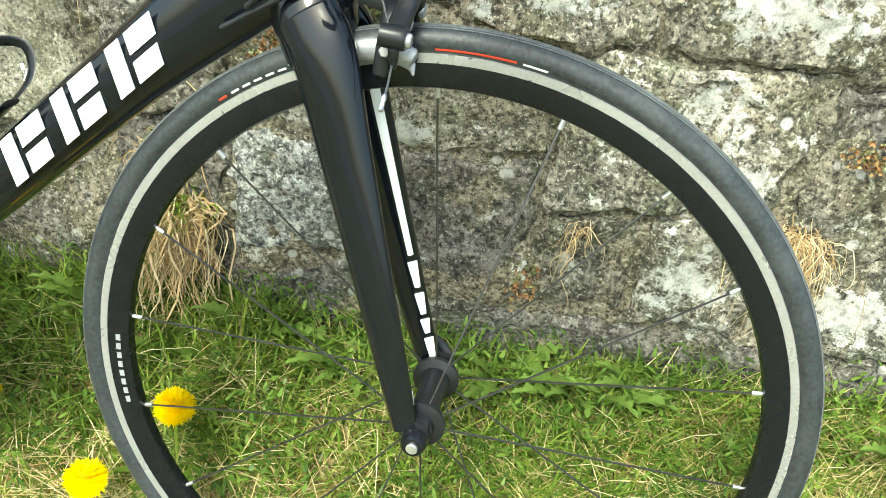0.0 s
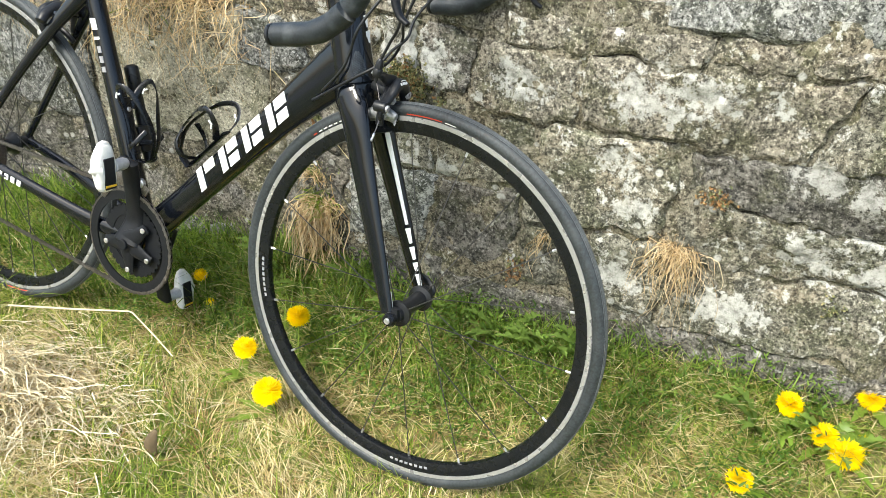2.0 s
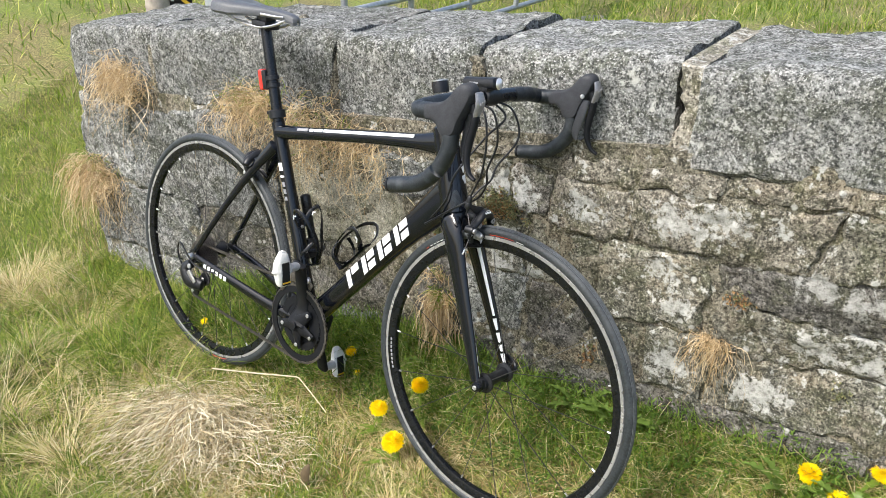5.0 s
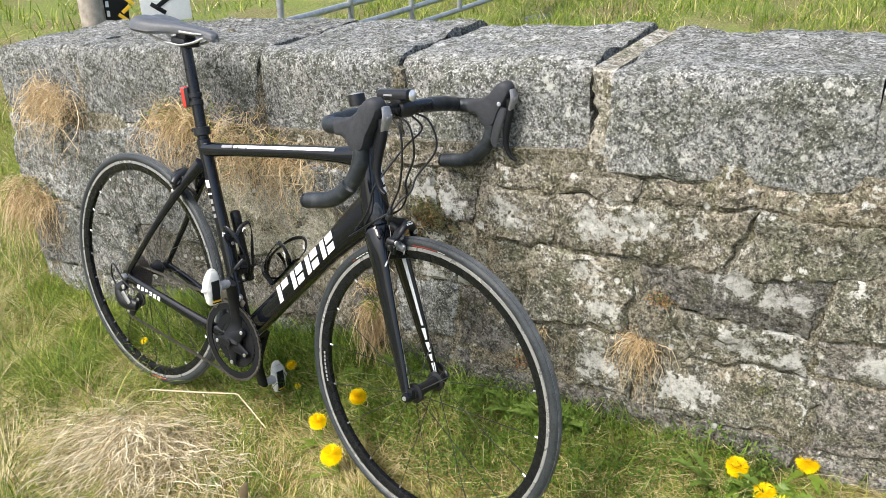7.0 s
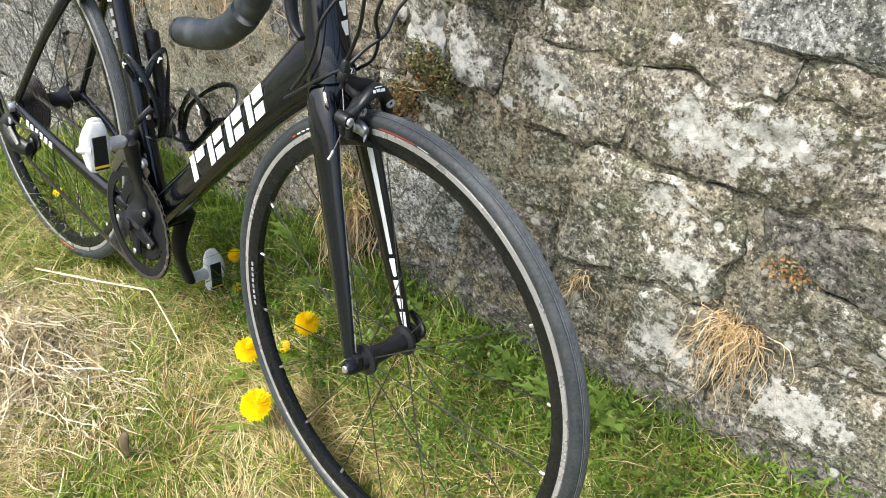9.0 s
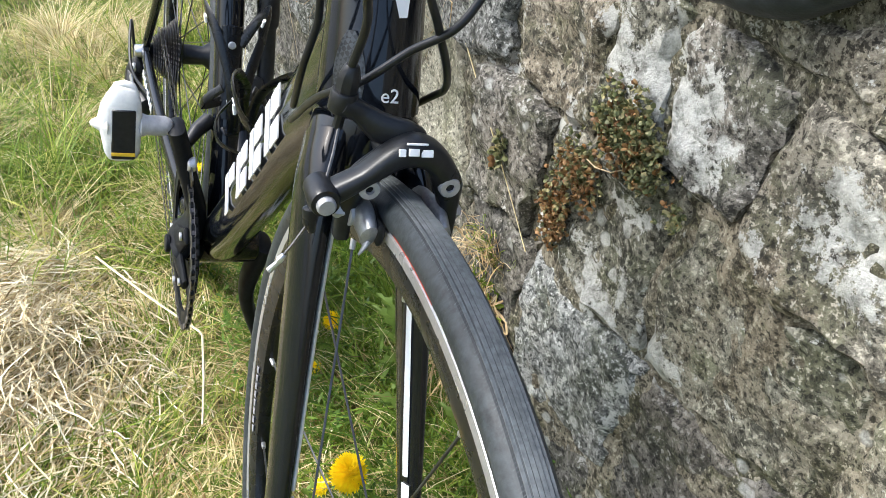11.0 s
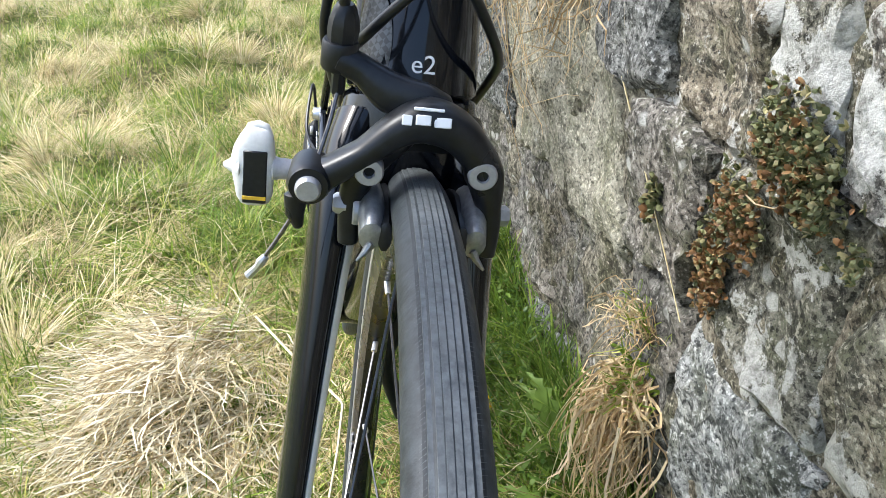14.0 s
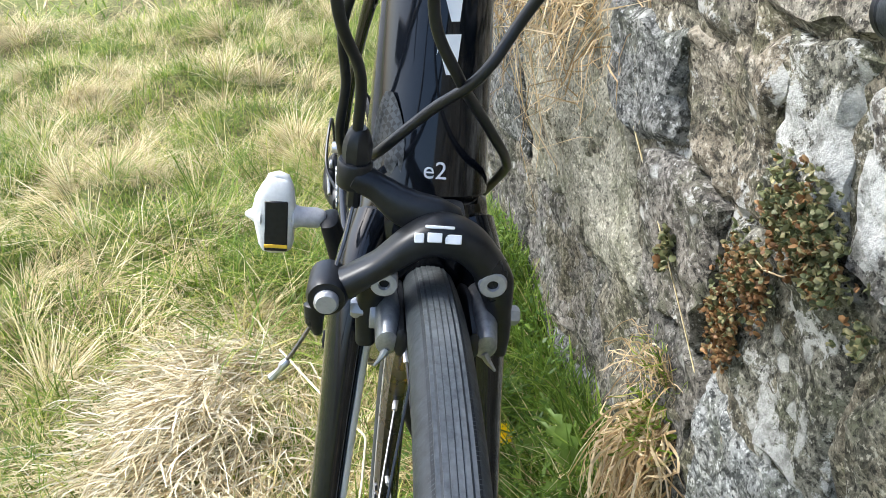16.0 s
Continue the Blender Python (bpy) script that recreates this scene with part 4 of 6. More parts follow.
    for k, (u, h, w) in enumerate(((0.40, 0.020, 0.0065), (0.375, 0.005, 0.0065), (0.355, 0.012, 0.0045), (0.337, 0.012, 0.0045), (0.319, 0.010, 0.0045))):
        c = BB + st * u + (0.001, -0.0168, 0)
        part("mark", slab([(-w, -h / 2), (w, -h / 2), (w, h / 2), (-w, h / 2)], 0.0012, c, (1, 0, 0.25), tuple(st)), WHITE if k < 2 else GREYMARK, seat, "pale bar", False)


bicycle()

# ---- ground ----
def vnoise(x, y, scale, seed):
    """Smooth noise of about -1 to 1 over the plan."""
    rng = np.random.RandomState(seed)
    out = np.zeros_like(np.asarray(x, float))
    for k in range(7):
        a, ph = rng.uniform(0, 2 * math.pi, 2)
        w = rng.uniform(0.6, 1.7) * 2 * math.pi / scale
        out = out + np.sin((x * math.cos(a) + y * math.sin(a)) * w + ph)
    return out / 3.2


def smooth01(v, a, b):
    t = np.clip((v - a) / (b - a), 0, 1)
    return t * t * (3 - 2 * t)


def ground_z(x, y):
    x, y = np.asarray(x, float), np.asarray(y, float)
    z = -0.035 + 0.035 * np.clip(x, -3, 3)
    z = z + 0.13 * smooth01(y, -0.03, 0.30) * smooth01(x, 0.3, 1.0) + 0.10 * np.clip(x - 1.1, 0, 2)
    z = z + 0.10 * smooth01(y, 0.12, 0.32) * smooth01(x, -0.5, 0.1) * (1 - smooth01(x, 0.5, 1.0))
    z = z + 0.050 * np.exp(-(((x - 0.22) / 0.21) ** 2 + ((y + 0.22) / 0.14) ** 2))
    rise = smooth01(y, 0.55, 2.2)
    z = z + rise * 0.42
    far = smooth01(np.hypot(x - 0.8, y), 0.7, 3.0)
    z = z + 0.055 * np.abs(vnoise(x, y, 0.55, 7)) * smooth01(-x, -0.15, 0.4) * (1 - smooth01(y, -0.05, 0.12))
    z = z + vnoise(x, y, 0.9, 5) * (0.008 + 0.03 * far) + vnoise(x, y, 0.25, 6) * 0.006
    z = z + 0.25 * smooth01(np.hypot(x, y), 6, 40)
    return z


def road_edge(x, y):
    """Positive on the grey gravel track."""
    return -(x + 2.65) * 0.74 - (y + 1.72) * 0.67 + 0.12 * vnoise(x, y, 0.8, 9)


def soil_material():
    m, nt, bsdf = shader("grassy_soil")
    pos = nt.nodes.new("ShaderNodeNewGeometry").outputs["Position"]
    fine, broad = noise_tex(nt, 90, 6, 0.7, pos), noise_tex(nt, 2.2, 4, 0.6, pos)
    earth = ramp(nt, fine, [(0.35, (0.045, 0.040, 0.014)), (0.5, (0.15, 0.13, 0.045)), (0.66, (0.36, 0.31, 0.13))])
    turf = ramp(nt, fine, [(0.35, (0.045, 0.065, 0.010)), (0.66, (0.25, 0.29, 0.05))])
    base = blend(nt, ramp(nt, broad, grey((0.4, 0.0), (0.6, 1.0))), earth, turf)
    nt.links.new(base, bsdf.inputs["Base Color"])
    bsdf.inputs["Roughness"].default_value = 0.95
    bump(nt, bsdf, fine, 0.8, 0.01)
    return m


def gravel_material():
    m, nt, bsdf = shader("grey_gravel")
    pos = nt.nodes.new("ShaderNodeNewGeometry").outputs["Position"]
    v = node(nt, "ShaderNodeTexVoronoi", Scale=45.0)
    nt.links.new(pos, v.inputs["Vector"])
    fine = noise_tex(nt, 160, 4, 0.6, pos)
    base = blend(nt, 0.5, ramp(nt, v.outputs["Color"], [(0.2, (0.09, 0.09, 0.09)), (0.8, (0.34, 0.34, 0.33))]), ramp(nt, fine, [(0.3, (0.11, 0.11, 0.10)), (0.7, (0.30, 0.29, 0.28))]))
    nt.links.new(base, bsdf.inputs["Base Color"])
    bsdf.inputs["Roughness"].default_value = 0.9
    bump(nt, bsdf, v.outputs["Distance"], 1.0, 0.02)
    return m


def ground():
    near_x, near_y = np.arange(-2.6, 2.61, 0.05), np.arange(-1.8, 1.01, 0.05)
    out = np.array([0.1, 0.25, 0.5, 0.9, 1.5, 2.4, 4, 7, 12, 20, 35, 60, 110, 200])
    xs = np.r_[near_x[0] - out[::-1], near_x, near_x[-1] + out]
    ys = np.r_[near_y[0] - out[::-1], near_y, near_y[-1] + out]
    gx, gy = np.meshgrid(xs, ys)
    gzs = ground_z(gx, gy)
    verts = np.c_[gx.ravel(), gy.ravel(), gzs.ravel()]
    ob = thing_mesh("ground", (verts.tolist(), grid_faces(len(ys), len(xs))), soil_material())
    tagged(ob, "uneven grassy ground with thatch and bare soil", "ground", kind="structure")


ground()


def gravel_track():
    xs, ys = np.arange(-16, 6.0, 0.16), np.arange(-11, 9.5, 0.16)
    gx, gy = np.meshgrid(xs, ys)
    zz = ground_z(gx, gy) + np.clip(road_edge(gx, gy) * 0.25, -0.06, 0.022) + 0.05 * smooth01(road_edge(gx, gy), 0.5, 3.0)
    ob = thing_mesh("road", (np.c_[gx.ravel(), gy.ravel(), zz.ravel()].tolist(), grid_faces(len(ys), len(xs))), gravel_material())
    tagged(ob, "grey loose gravel track beside the grass verge", "road", kind="structure")


gravel_track()

# ---- the wall ----
SLOPE = 0.11


def wall_y(x):
    return 0.345 - 0.042 * x


def stone_material(name, light, dark, green, lichen, speck=260.0, ochre=0.5, spots=(), crust=0.75):
    m, nt, bsdf = shader(name)
    pos = nt.nodes.new("ShaderNodeNewGeometry").outputs["Position"]
    info = nt.nodes.new("ShaderNodeObjectInfo")
    shift = nt.nodes.new("ShaderNodeVectorMath")
    shift.operation = "MULTIPLY_ADD"
    nt.links.new(info.outputs["Random"], shift.inputs[0])
    shift.inputs[1].default_value = (7.0, 3.0, 5.0)
    nt.links.new(pos, shift.inputs[2])
    p = shift.outputs[0]
    grain, crystal = noise_tex(nt, speck, 3, 0.7, p), noise_tex(nt, speck * 0.36, 6, 0.8, p)
    blot, patch, broad = noise_tex(nt, 16, 9, 0.74, p), noise_tex(nt, 21, 10, 0.76, pos), noise_tex(nt, 5.0, 6, 0.68, p)
    base = blend(nt, ramp(nt, crystal, grey((0.41, 0.0), (0.57, 1.0))), dark, light)
    base = blend(nt, ramp(nt, broad, grey((0.46, 0.0), (0.60, ochre))), base, blend(nt, ramp(nt, crystal, grey((0.40, 0.0), (0.58, 1.0))), (0.12, 0.092, 0.058), (0.40, 0.325, 0.225)))
    base = blend(nt, ramp(nt, blot, grey((0.50, 0.0), (0.57, 0.75))), base, blend(nt, ramp(nt, crystal, grey((0.40, 0.0), (0.60, 1.0))), tuple(c * 0.4 for c in green), green))
    # dark crusts a few centimetres wide, dark pits, then pale crystals
    base = blend(nt, ramp(nt, noise_tex(nt, 30, 10, 0.78, pos), grey((0.545, 0.0), (0.575, crust))), base, blend(nt, ramp(nt, crystal, grey((0.42, 0.0), (0.60, 1.0))), (0.035, 0.036, 0.028), (0.115, 0.112, 0.085)))
    base = blend(nt, ramp(nt, noise_tex(nt, 60, 9, 0.8, p), grey((0.40, 0.75), (0.45, 0.0))), base, tuple(c * 0.42 for c in dark))
    base = blend(nt, ramp(nt, grain, grey((0.38, 0.9), (0.45, 0.0))), base, tuple(c * 0.30 for c in dark))
    base = blend(nt, ramp(nt, grain, grey((0.57, 0.0), (0.64, 0.8))), base, tuple(min(1, c * 1.75) for c in light))
    pale = blend(nt, ramp(nt, crystal, grey((0.38, 0.0), (0.55, 1.0))), (0.23, 0.23, 0.205), (0.54, 0.54, 0.505))
    base = blend(nt, ramp(nt, calc(nt, "ADD", calc(nt, "MULTIPLY", patch, 0.75), calc(nt, "MULTIPLY", crystal, 0.25)), grey((lichen, 0.0), (lichen + 0.012, 0.9))), base, pale)
    # small round lichens, one in a few cells
    cell = node(nt, "ShaderNodeTexVoronoi", Scale=30.0)
    nt.links.new(pos, cell.inputs["Vector"])
    dot = calc(nt, "ADD", cell.outputs["Distance"], calc(nt, "MULTIPLY", calc(nt, "SUBTRACT", crystal, 0.5), 0.35))
    dot = calc(nt, "ADD", dot, calc(nt, "MULTIPLY", ramp(nt, cell.outputs["Color"], grey((0.28, 0.0), (0.34, 1.0))), 1.0))
    base = blend(nt, ramp(nt, dot, grey((0.17, 0.85), (0.23, 0.0))), base, pale)
    rough = calc(nt, "MULTIPLY", calc(nt, "SUBTRACT", noise_tex(nt, 34, 10, 0.78, pos), 0.5), 6.5)
    for x, z, r in spots:
        gap = nt.nodes.new("ShaderNodeVectorMath")
        gap.operation = "MULTIPLY_ADD"
        gap.inputs[1].default_value, gap.inputs[2].default_value = (1.0 / r, 0, 1.35 / r), (-x / r, 0, -1.35 * z / r)
        nt.links.new(pos, gap.inputs[0])
        size = nt.nodes.new("ShaderNodeVectorMath")
        size.operation = "LENGTH"
        nt.links.new(gap.outputs[0], size.inputs[0])
        base = blend(nt, ramp(nt, calc(nt, "ADD", size.outputs["Value"], rough), grey((0.60, 0.80), (0.74, 0.0))), base, pale)
    tone = ramp(nt, info.outputs["Random"], grey((0.0, 0.64), (1.0, 1.08)))
    base = blend(nt, 1.0, base, tone, "MULTIPLY")
    nt.links.new(base, bsdf.inputs["Base Color"])
    bsdf.inputs["Roughness"].default_value = 0.92
    bsdf.inputs["Specular IOR Level"].default_value = 0.2
    bump(nt, bsdf, calc(nt, "ADD", calc(nt, "MULTIPLY", crystal, 0.65), calc(nt, "MULTIPLY", grain, 0.35)), 0.8, 0.007)
    return m


LICHENS = ((0.939, 0.449, 0.045), (0.86, 0.645, 0.07), (0.87, 0.44, 0.06), (1.29, 0.674, 0.07), (1.375, 0.707, 0.06), (1.505, 0.335, 0.075), (1.307, 0.335, 0.055), (1.572, 0.613, 0.05), (1.67, 0.61, 0.05), (1.268, 0.552, 0.05), (1.31, 0.48, 0.05), (1.593, 0.474, 0.06), (1.705, 0.47, 0.055), (0.815, 0.655, 0.04), (0.91, 0.628, 0.05), (1.075, 0.649, 0.055), (0.81, 0.65, 0.03), (1.86, 0.52, 0.06))
GRANITE = stone_material("grey_granite", (0.345, 0.35, 0.335), (0.078, 0.083, 0.079), (0.15, 0.16, 0.12), 0.566, 190, 0.14, (), 0.65)
RUBBLE = stone_material("mossy_rubble_stone", (0.255, 0.245, 0.198), (0.066, 0.064, 0.050), (0.135, 0.142, 0.085), 0.562, 190, 0.42, LICHENS)
DARKSTONE = stone_material("dark_schist", (0.232, 0.222, 0.200), (0.068, 0.065, 0.058), (0.135, 0.138, 0.088), 0.598, 170, 0.20, LICHENS)
SLAB = stone_material("smooth_grey_slab", (0.43, 0.41, 0.33), (0.28, 0.27, 0.21), (0.29, 0.29, 0.19), 0.60, 230, 0.22, (), 0.25)
OCHRE = stone_material("ochre_weathered_stone", (0.30, 0.278, 0.225), (0.085, 0.077, 0.062), (0.15, 0.15, 0.09), 0.560, 180, 0.45, LICHENS)
FILLING = stone_material("pale_joint_filling", (0.39, 0.365, 0.305), (0.15, 0.138, 0.108), (0.20, 0.20, 0.12), 0.545, 150, 0.2, (), 0.5)
MORTAR = stone_material("crumbled_mortar", (0.27, 0.25, 0.195), (0.08, 0.072, 0.052), (0.13, 0.13, 0.07), 0.57, 190, 0.35)


def wavy(x, y, z, scale, seed):
    return noise.noise(Vector((x * scale + seed * 3.7, y * scale + seed * 1.3, z * scale - seed * 2.1)))


def stone_geo(x0, x1, low, high, proud, seed, step=0.012, deep=0.10, lean=(0.0, 0.0)):
    """One face stone: a bulged, chipped front with edges that turn back into the wall. low, high: the heights of its lower and upper
    edge at both ends, above the sloping course line; lean: how far the tops of its two ends stand to the side."""
    nx, nz = max(4, int((x1 - x0) / step)), max(4, int((max(high) - min(low)) / step))
    verts = []
    for j in range(nz + 1):
        for i in range(nx + 1):
            u, v = i / nx, j / nz
            x = x0 + (x1 - x0) * u + (v - 0.5) * (lean[0] * (1 - u) + lean[1] * u)
            s0, s1 = low[0] + (low[1] - low[0]) * u, high[0] + (high[1] - high[0]) * u
            s = s0 + (s1 - s0) * v
            z = s + SLOPE * (x - 1)
            edge = min(min(u, 1 - u) * (x1 - x0), min(v, 1 - v) * (s1 - s0))
            x += 0.018 * wavy(x, 0, z, 5, 1) + 0.016 * wavy(x, 1, z, 17, 2) + 0.009 * wavy(x, 1, z, 48, 6)
            z += 0.012 * wavy(x, 5, z, 5, 3) + 0.013 * wavy(x, 7, z, 16, 4) + 0.009 * wavy(x, 7, z, 44, 5)
            back = max(0.0, 1 - edge / 0.008) ** 2 * 0.008
            ledge = 0.5 + 0.5 * math.sin(38 * (z + 0.25 * x) + 5 * wavy(x, 6, z, 9, seed))
            y = wall_y(x) - proud + back - 0.016 * wavy(x, 2, z, 6, 11) - 0.006 * wavy(x, 3, z, 18, seed) - 0.004 * ledge ** 3 - 0.008 * abs(wavy(x, 4, z * 1.5, 34, seed)) - 0.004 * wavy(x, 4, z, 80, seed)
            verts.append((x, y, z))
    cols, rows = nx + 1, nz + 1
    faces = grid_faces(rows, cols)
    loop = list(range(cols)) + [j * cols + nx for j in range(1, rows)] + [nz * cols + i for i in range(nx - 1, -1, -1)] + [j * cols for j in range(nz - 1, 0, -1)]
    at = len(verts)
    verts += [(verts[i][0], wall_y(verts[i][0]) + deep, verts[i][2]) for i in loop]
    k = len(loop)
    faces += [(loop[i], at + i, at + (i + 1) % k, loop[(i + 1) % k])[::-1] for i in range(k)]
    faces.append(tuple(at + i for i in range(k)))
    return verts, [f[::-1] for f in faces]


def cap_geo(x0, x1, s0, s1, proud, thick, seed):
    """A coping block: front, rounded arris and rough top."""
    step = 0.02
    prof = [(0.05, 0.0), (0.012, 0.0), (0.0, 0.012)]
    h = s1 - s0
    prof += [(0.0, q) for q in np.arange(0.03, h - 0.03, step)] + [(0.004, h - 0.022), (0.014, h - 0.008), (0.032, h)]
    prof += [(q, h) for q in np.arange(0.055, thick - 0.03, 0.025)] + [(thick - 0.02, h - 0.01), (thick, h - 0.04), (thick, 0.0)]
    nx = max(4, int((x1 - x0) / step))
    verts = []
    for i in range(-1, nx + 2):
        u = min(max(i, 0), nx) / nx
        x = x0 + (x1 - x0) * u
        inset = 0.03 if i in (-1, nx + 1) else (0.006 if i in (0, nx) else 0.0)
        for d, q in prof:
            z = s0 + q + SLOPE * (x - 1)
            fx = x + 0.012 * wavy(x, d, z, 6, seed) * (1 if 0 < i < nx else 1)
            top = smooth01(q, h - 0.05, h)
            dz = 0.012 * wavy(x, d, z, 7, seed + 3) + 0.008 * wavy(x, d, z, 22, seed) + 0.005 * wavy(x, d, z, 60, seed)
            dy = 0.012 * wavy(x, d, z, 6, seed + 5) + 0.006 * wavy(x, d, z, 24, seed + 1) + 0.003 * wavy(x, d, z, 75, seed)
            dd = d + inset * (1 if d < thick / 2 else -1)
            verts.append((fx, wall_y(x) - proud + dd + dy, z + dz * (0.4 + 0.6 * float(top)) - inset * 0.6 * (1 if q > h / 2 else -1)))
    cols = len(prof)
    rows = nx + 3
    faces = grid_faces(rows, cols)
    faces.append(tuple(range(cols)))
    faces.append(tuple(range((rows - 1) * cols, rows * cols))[::-1])
    return verts, faces


WALL_X0, WALL_X1 = -0.86, 4.0


def build_wall():
    xs, ss = np.r_[np.arange(WALL_X0 + 0.04, 2.4, 0.015), np.arange(2.4, WALL_X1 - 0.02, 0.06)], np.arange(-0.30, 0.80, 0.015)
    v = []
    for s in ss:
        for x in xs:
            z = s + SLOPE * (x - 1)
            v.append((x, wall_y(x) - 0.0040 - 0.016 * wavy(x, 2, z, 6, 11) - 0.011 * wavy(x, 0, z, 13, 60) - 0.008 * wavy(x, 0, z, 45, 61), z))
    n, m = len(v), len(xs)
    loop = [(len(ss) - 1) * m + i for i in range(m)]
    v += [(v[i][0], wall_y(v[i][0]) + 0.44, v[i][2]) for i in loop] + [(v[i][0], wall_y(v[i][0]) + 0.44, -0.5) for i in loop]
    f = [q[::-1] for q in grid_faces(len(ss), m)]
    f += [(loop[i], n + i, n + i + 1, loop[i + 1])[::-1] for i in range(m - 1)] + [(n + i, n + m + i, n + m + i + 1, n + i + 1)[::-1] for i in range(m - 1)]
    f.append(tuple(j * m for j in range(len(ss))) + (n, n + m))
    f.append((tuple(j * m + m - 1 for j in range(len(ss))) + (n + m - 1, n + 2 * m - 1))[::-1])
    wall = thing_mesh("wall_north", (v, [q[::-1] for q in f]), MORTAR)
    tagged(wall, "old lichen-covered granite rubble wall with heavy coping stones", "wall", kind="structure")
    count = 0
    for i, (x0, x1, s0, s1, proud) in enumerate(((-0.90, -0.46, 0.775, 0.995, -0.012), (-0.45, 0.315, 0.762, 1.000, -0.004), (0.321, 0.750, 0.762, 0.994, -0.006), (0.757, 1.228, 0.768, 0.980, -0.014), (1.284, 1.756, 0.752, 0.970, 0.012), (1.762, 2.5, 0.762, 0.97, 0.006), (2.508, 3.2, 0.765, 0.975, 0.004), (3.208, 4.0, 0.765, 0.968, 0.006))):
        thick = 0.50 if i < 3 else 0.47
        part("coping_stone", cap_geo(x0, x1, s0, s1, proud, thick, i + 1), GRANITE, wall, "heavy grey granite coping stone")
    part("joint_filling", stone_geo(1.234, 1.282, (0.74, 0.74), (0.964, 0.968), -0.011, 91, 0.006, 0.44), FILLING, wall, "crumbling mortar and pebbles between two coping stones")
    part("joint_filling", stone_geo(0.735, 0.772, (0.77, 0.77), (0.955, 0.955), -0.012, 92, 0.010, 0.3), MORTAR, wall)
    part("joint_filling", stone_geo(0.300, 0.340, (0.77, 0.77), (0.950, 0.950), -0.012, 93, 0.010, 0.3), MORTAR, wall)
    part("joint_filling", stone_geo(-0.475, -0.435, (0.77, 0.77), (0.945, 0.945), -0.016, 94, 0.010, 0.3), MORTAR, wall)
    # the stones, course by course: ends, lower and upper edge at both ends, how proud, lean of the ends, kind of stone
    under_coping = (
        (0.57, 0.745, 0.712, 0.715, 0.757, 0.760, 0.004, 0, 0, OCHRE), (0.749, 1.02, 0.738, 0.716, 0.760, 0.758, 0.008, 0, 0, OCHRE), (1.024, 1.183, 0.706, 0.690, 0.757, 0.757, 0.002, 0, 0, OCHRE),
        (1.187, 1.36, 0.706, 0.706, 0.757, 0.752, 0.010, 0, 0, OCHRE), (1.364, 1.60, 0.705, 0.708, 0.752, 0.750, 0.006, 0, 0, OCHRE), (1.604, 1.90, 0.706, 0.705, 0.750, 0.752, 0.009, 0, 0, OCHRE))
    upper = (
        (0.49, 0.640, 0.598, 0.595, 0.708, 0.708, 0.014, 0, 0, GRANITE), (0.650, 0.790, 0.580, 0.588, 0.708, 0.725, 0.006, -0.03, 0.0, OCHRE), (0.794, 0.872, 0.600, 0.600, 0.730, 0.730, 0.012, 0, 0, RUBBLE), (0.876, 0.981, 0.600, 0.592, 0.730, 0.712, 0.004, 0, 0, DARKSTONE),
        (0.985, 1.180, 0.583, 0.570, 0.708, 0.688, 0.010, 0, 0.01, OCHRE), (1.185, 1.576, 0.575, 0.568, 0.702, 0.702, 0.014, 0, 0.045, OCHRE), (1.581, 1.90, 0.556, 0.610, 0.702, 0.702, 0.009, 0.045, 0, RUBBLE))
    middle = (
        (0.595, 0.735, 0.432, 0.432, 0.590, 0.575, 0.018, 0, 0, DARKSTONE), (0.740, 0.921, 0.440, 0.440, 0.578, 0.596, 0.004, 0, 0, RUBBLE), (0.926, 1.118, 0.436, 0.438, 0.588, 0.564, 0.001, 0, 0, RUBBLE),
        (1.123, 1.370, 0.370, 0.388, 0.566, 0.568, 0.014, 0, -0.02, RUBBLE), (1.375, 1.740, 0.490, 0.458, 0.563, 0.585, 0.006, 0, 0, DARKSTONE), (1.744, 2.02, 0.468, 0.472, 0.590, 0.600, 0.010, 0, 0, RUBBLE))
    lower = (
        (0.60, 0.756, 0.250, 0.250, 0.427, 0.430, 0.006, 0, 0, DARKSTONE), (0.760, 0.935, 0.270, 0.280, 0.434, 0.430, 0.007, 0, 0, GRANITE), (0.940, 1.117, 0.265, 0.270, 0.430, 0.432, 0.002, 0, 0, DARKSTONE), (1.122, 1.240, 0.240, 0.245, 0.364, 0.366, 0.004, 0, 0, RUBBLE),
        (1.398, 1.745, 0.346, 0.366, 0.484, 0.453, 0.012, -0.01, 0, RUBBLE), (1.750, 2.10, 0.370, 0.362, 0.463, 0.466, 0.006, 0, 0, DARKSTONE), (1.245, 1.394, 0.230, 0.226, 0.364, 0.382, 0.012, 0, 0, RUBBLE))
    foot = (
        (1.399, 1.760, 0.216, 0.212, 0.342, 0.362, 0.008, 0, 0.05, RUBBLE), (1.764, 2.10, 0.212, 0.204, 0.364, 0.356, 0.010, 0, 0, DARKSTONE),
        (0.60, 0.98, 0.10, 0.10, 0.246, 0.262, 0.0, 0, 0, DARKSTONE), (0.984, 1.74, 0.085, 0.090, 0.236, 0.206, 0.004, 0, 0.05, DARKSTONE), (1.744, 2.10, 0.080, 0.080, 0.214, 0.206, 0.004, 0, 0, DARKSTONE))
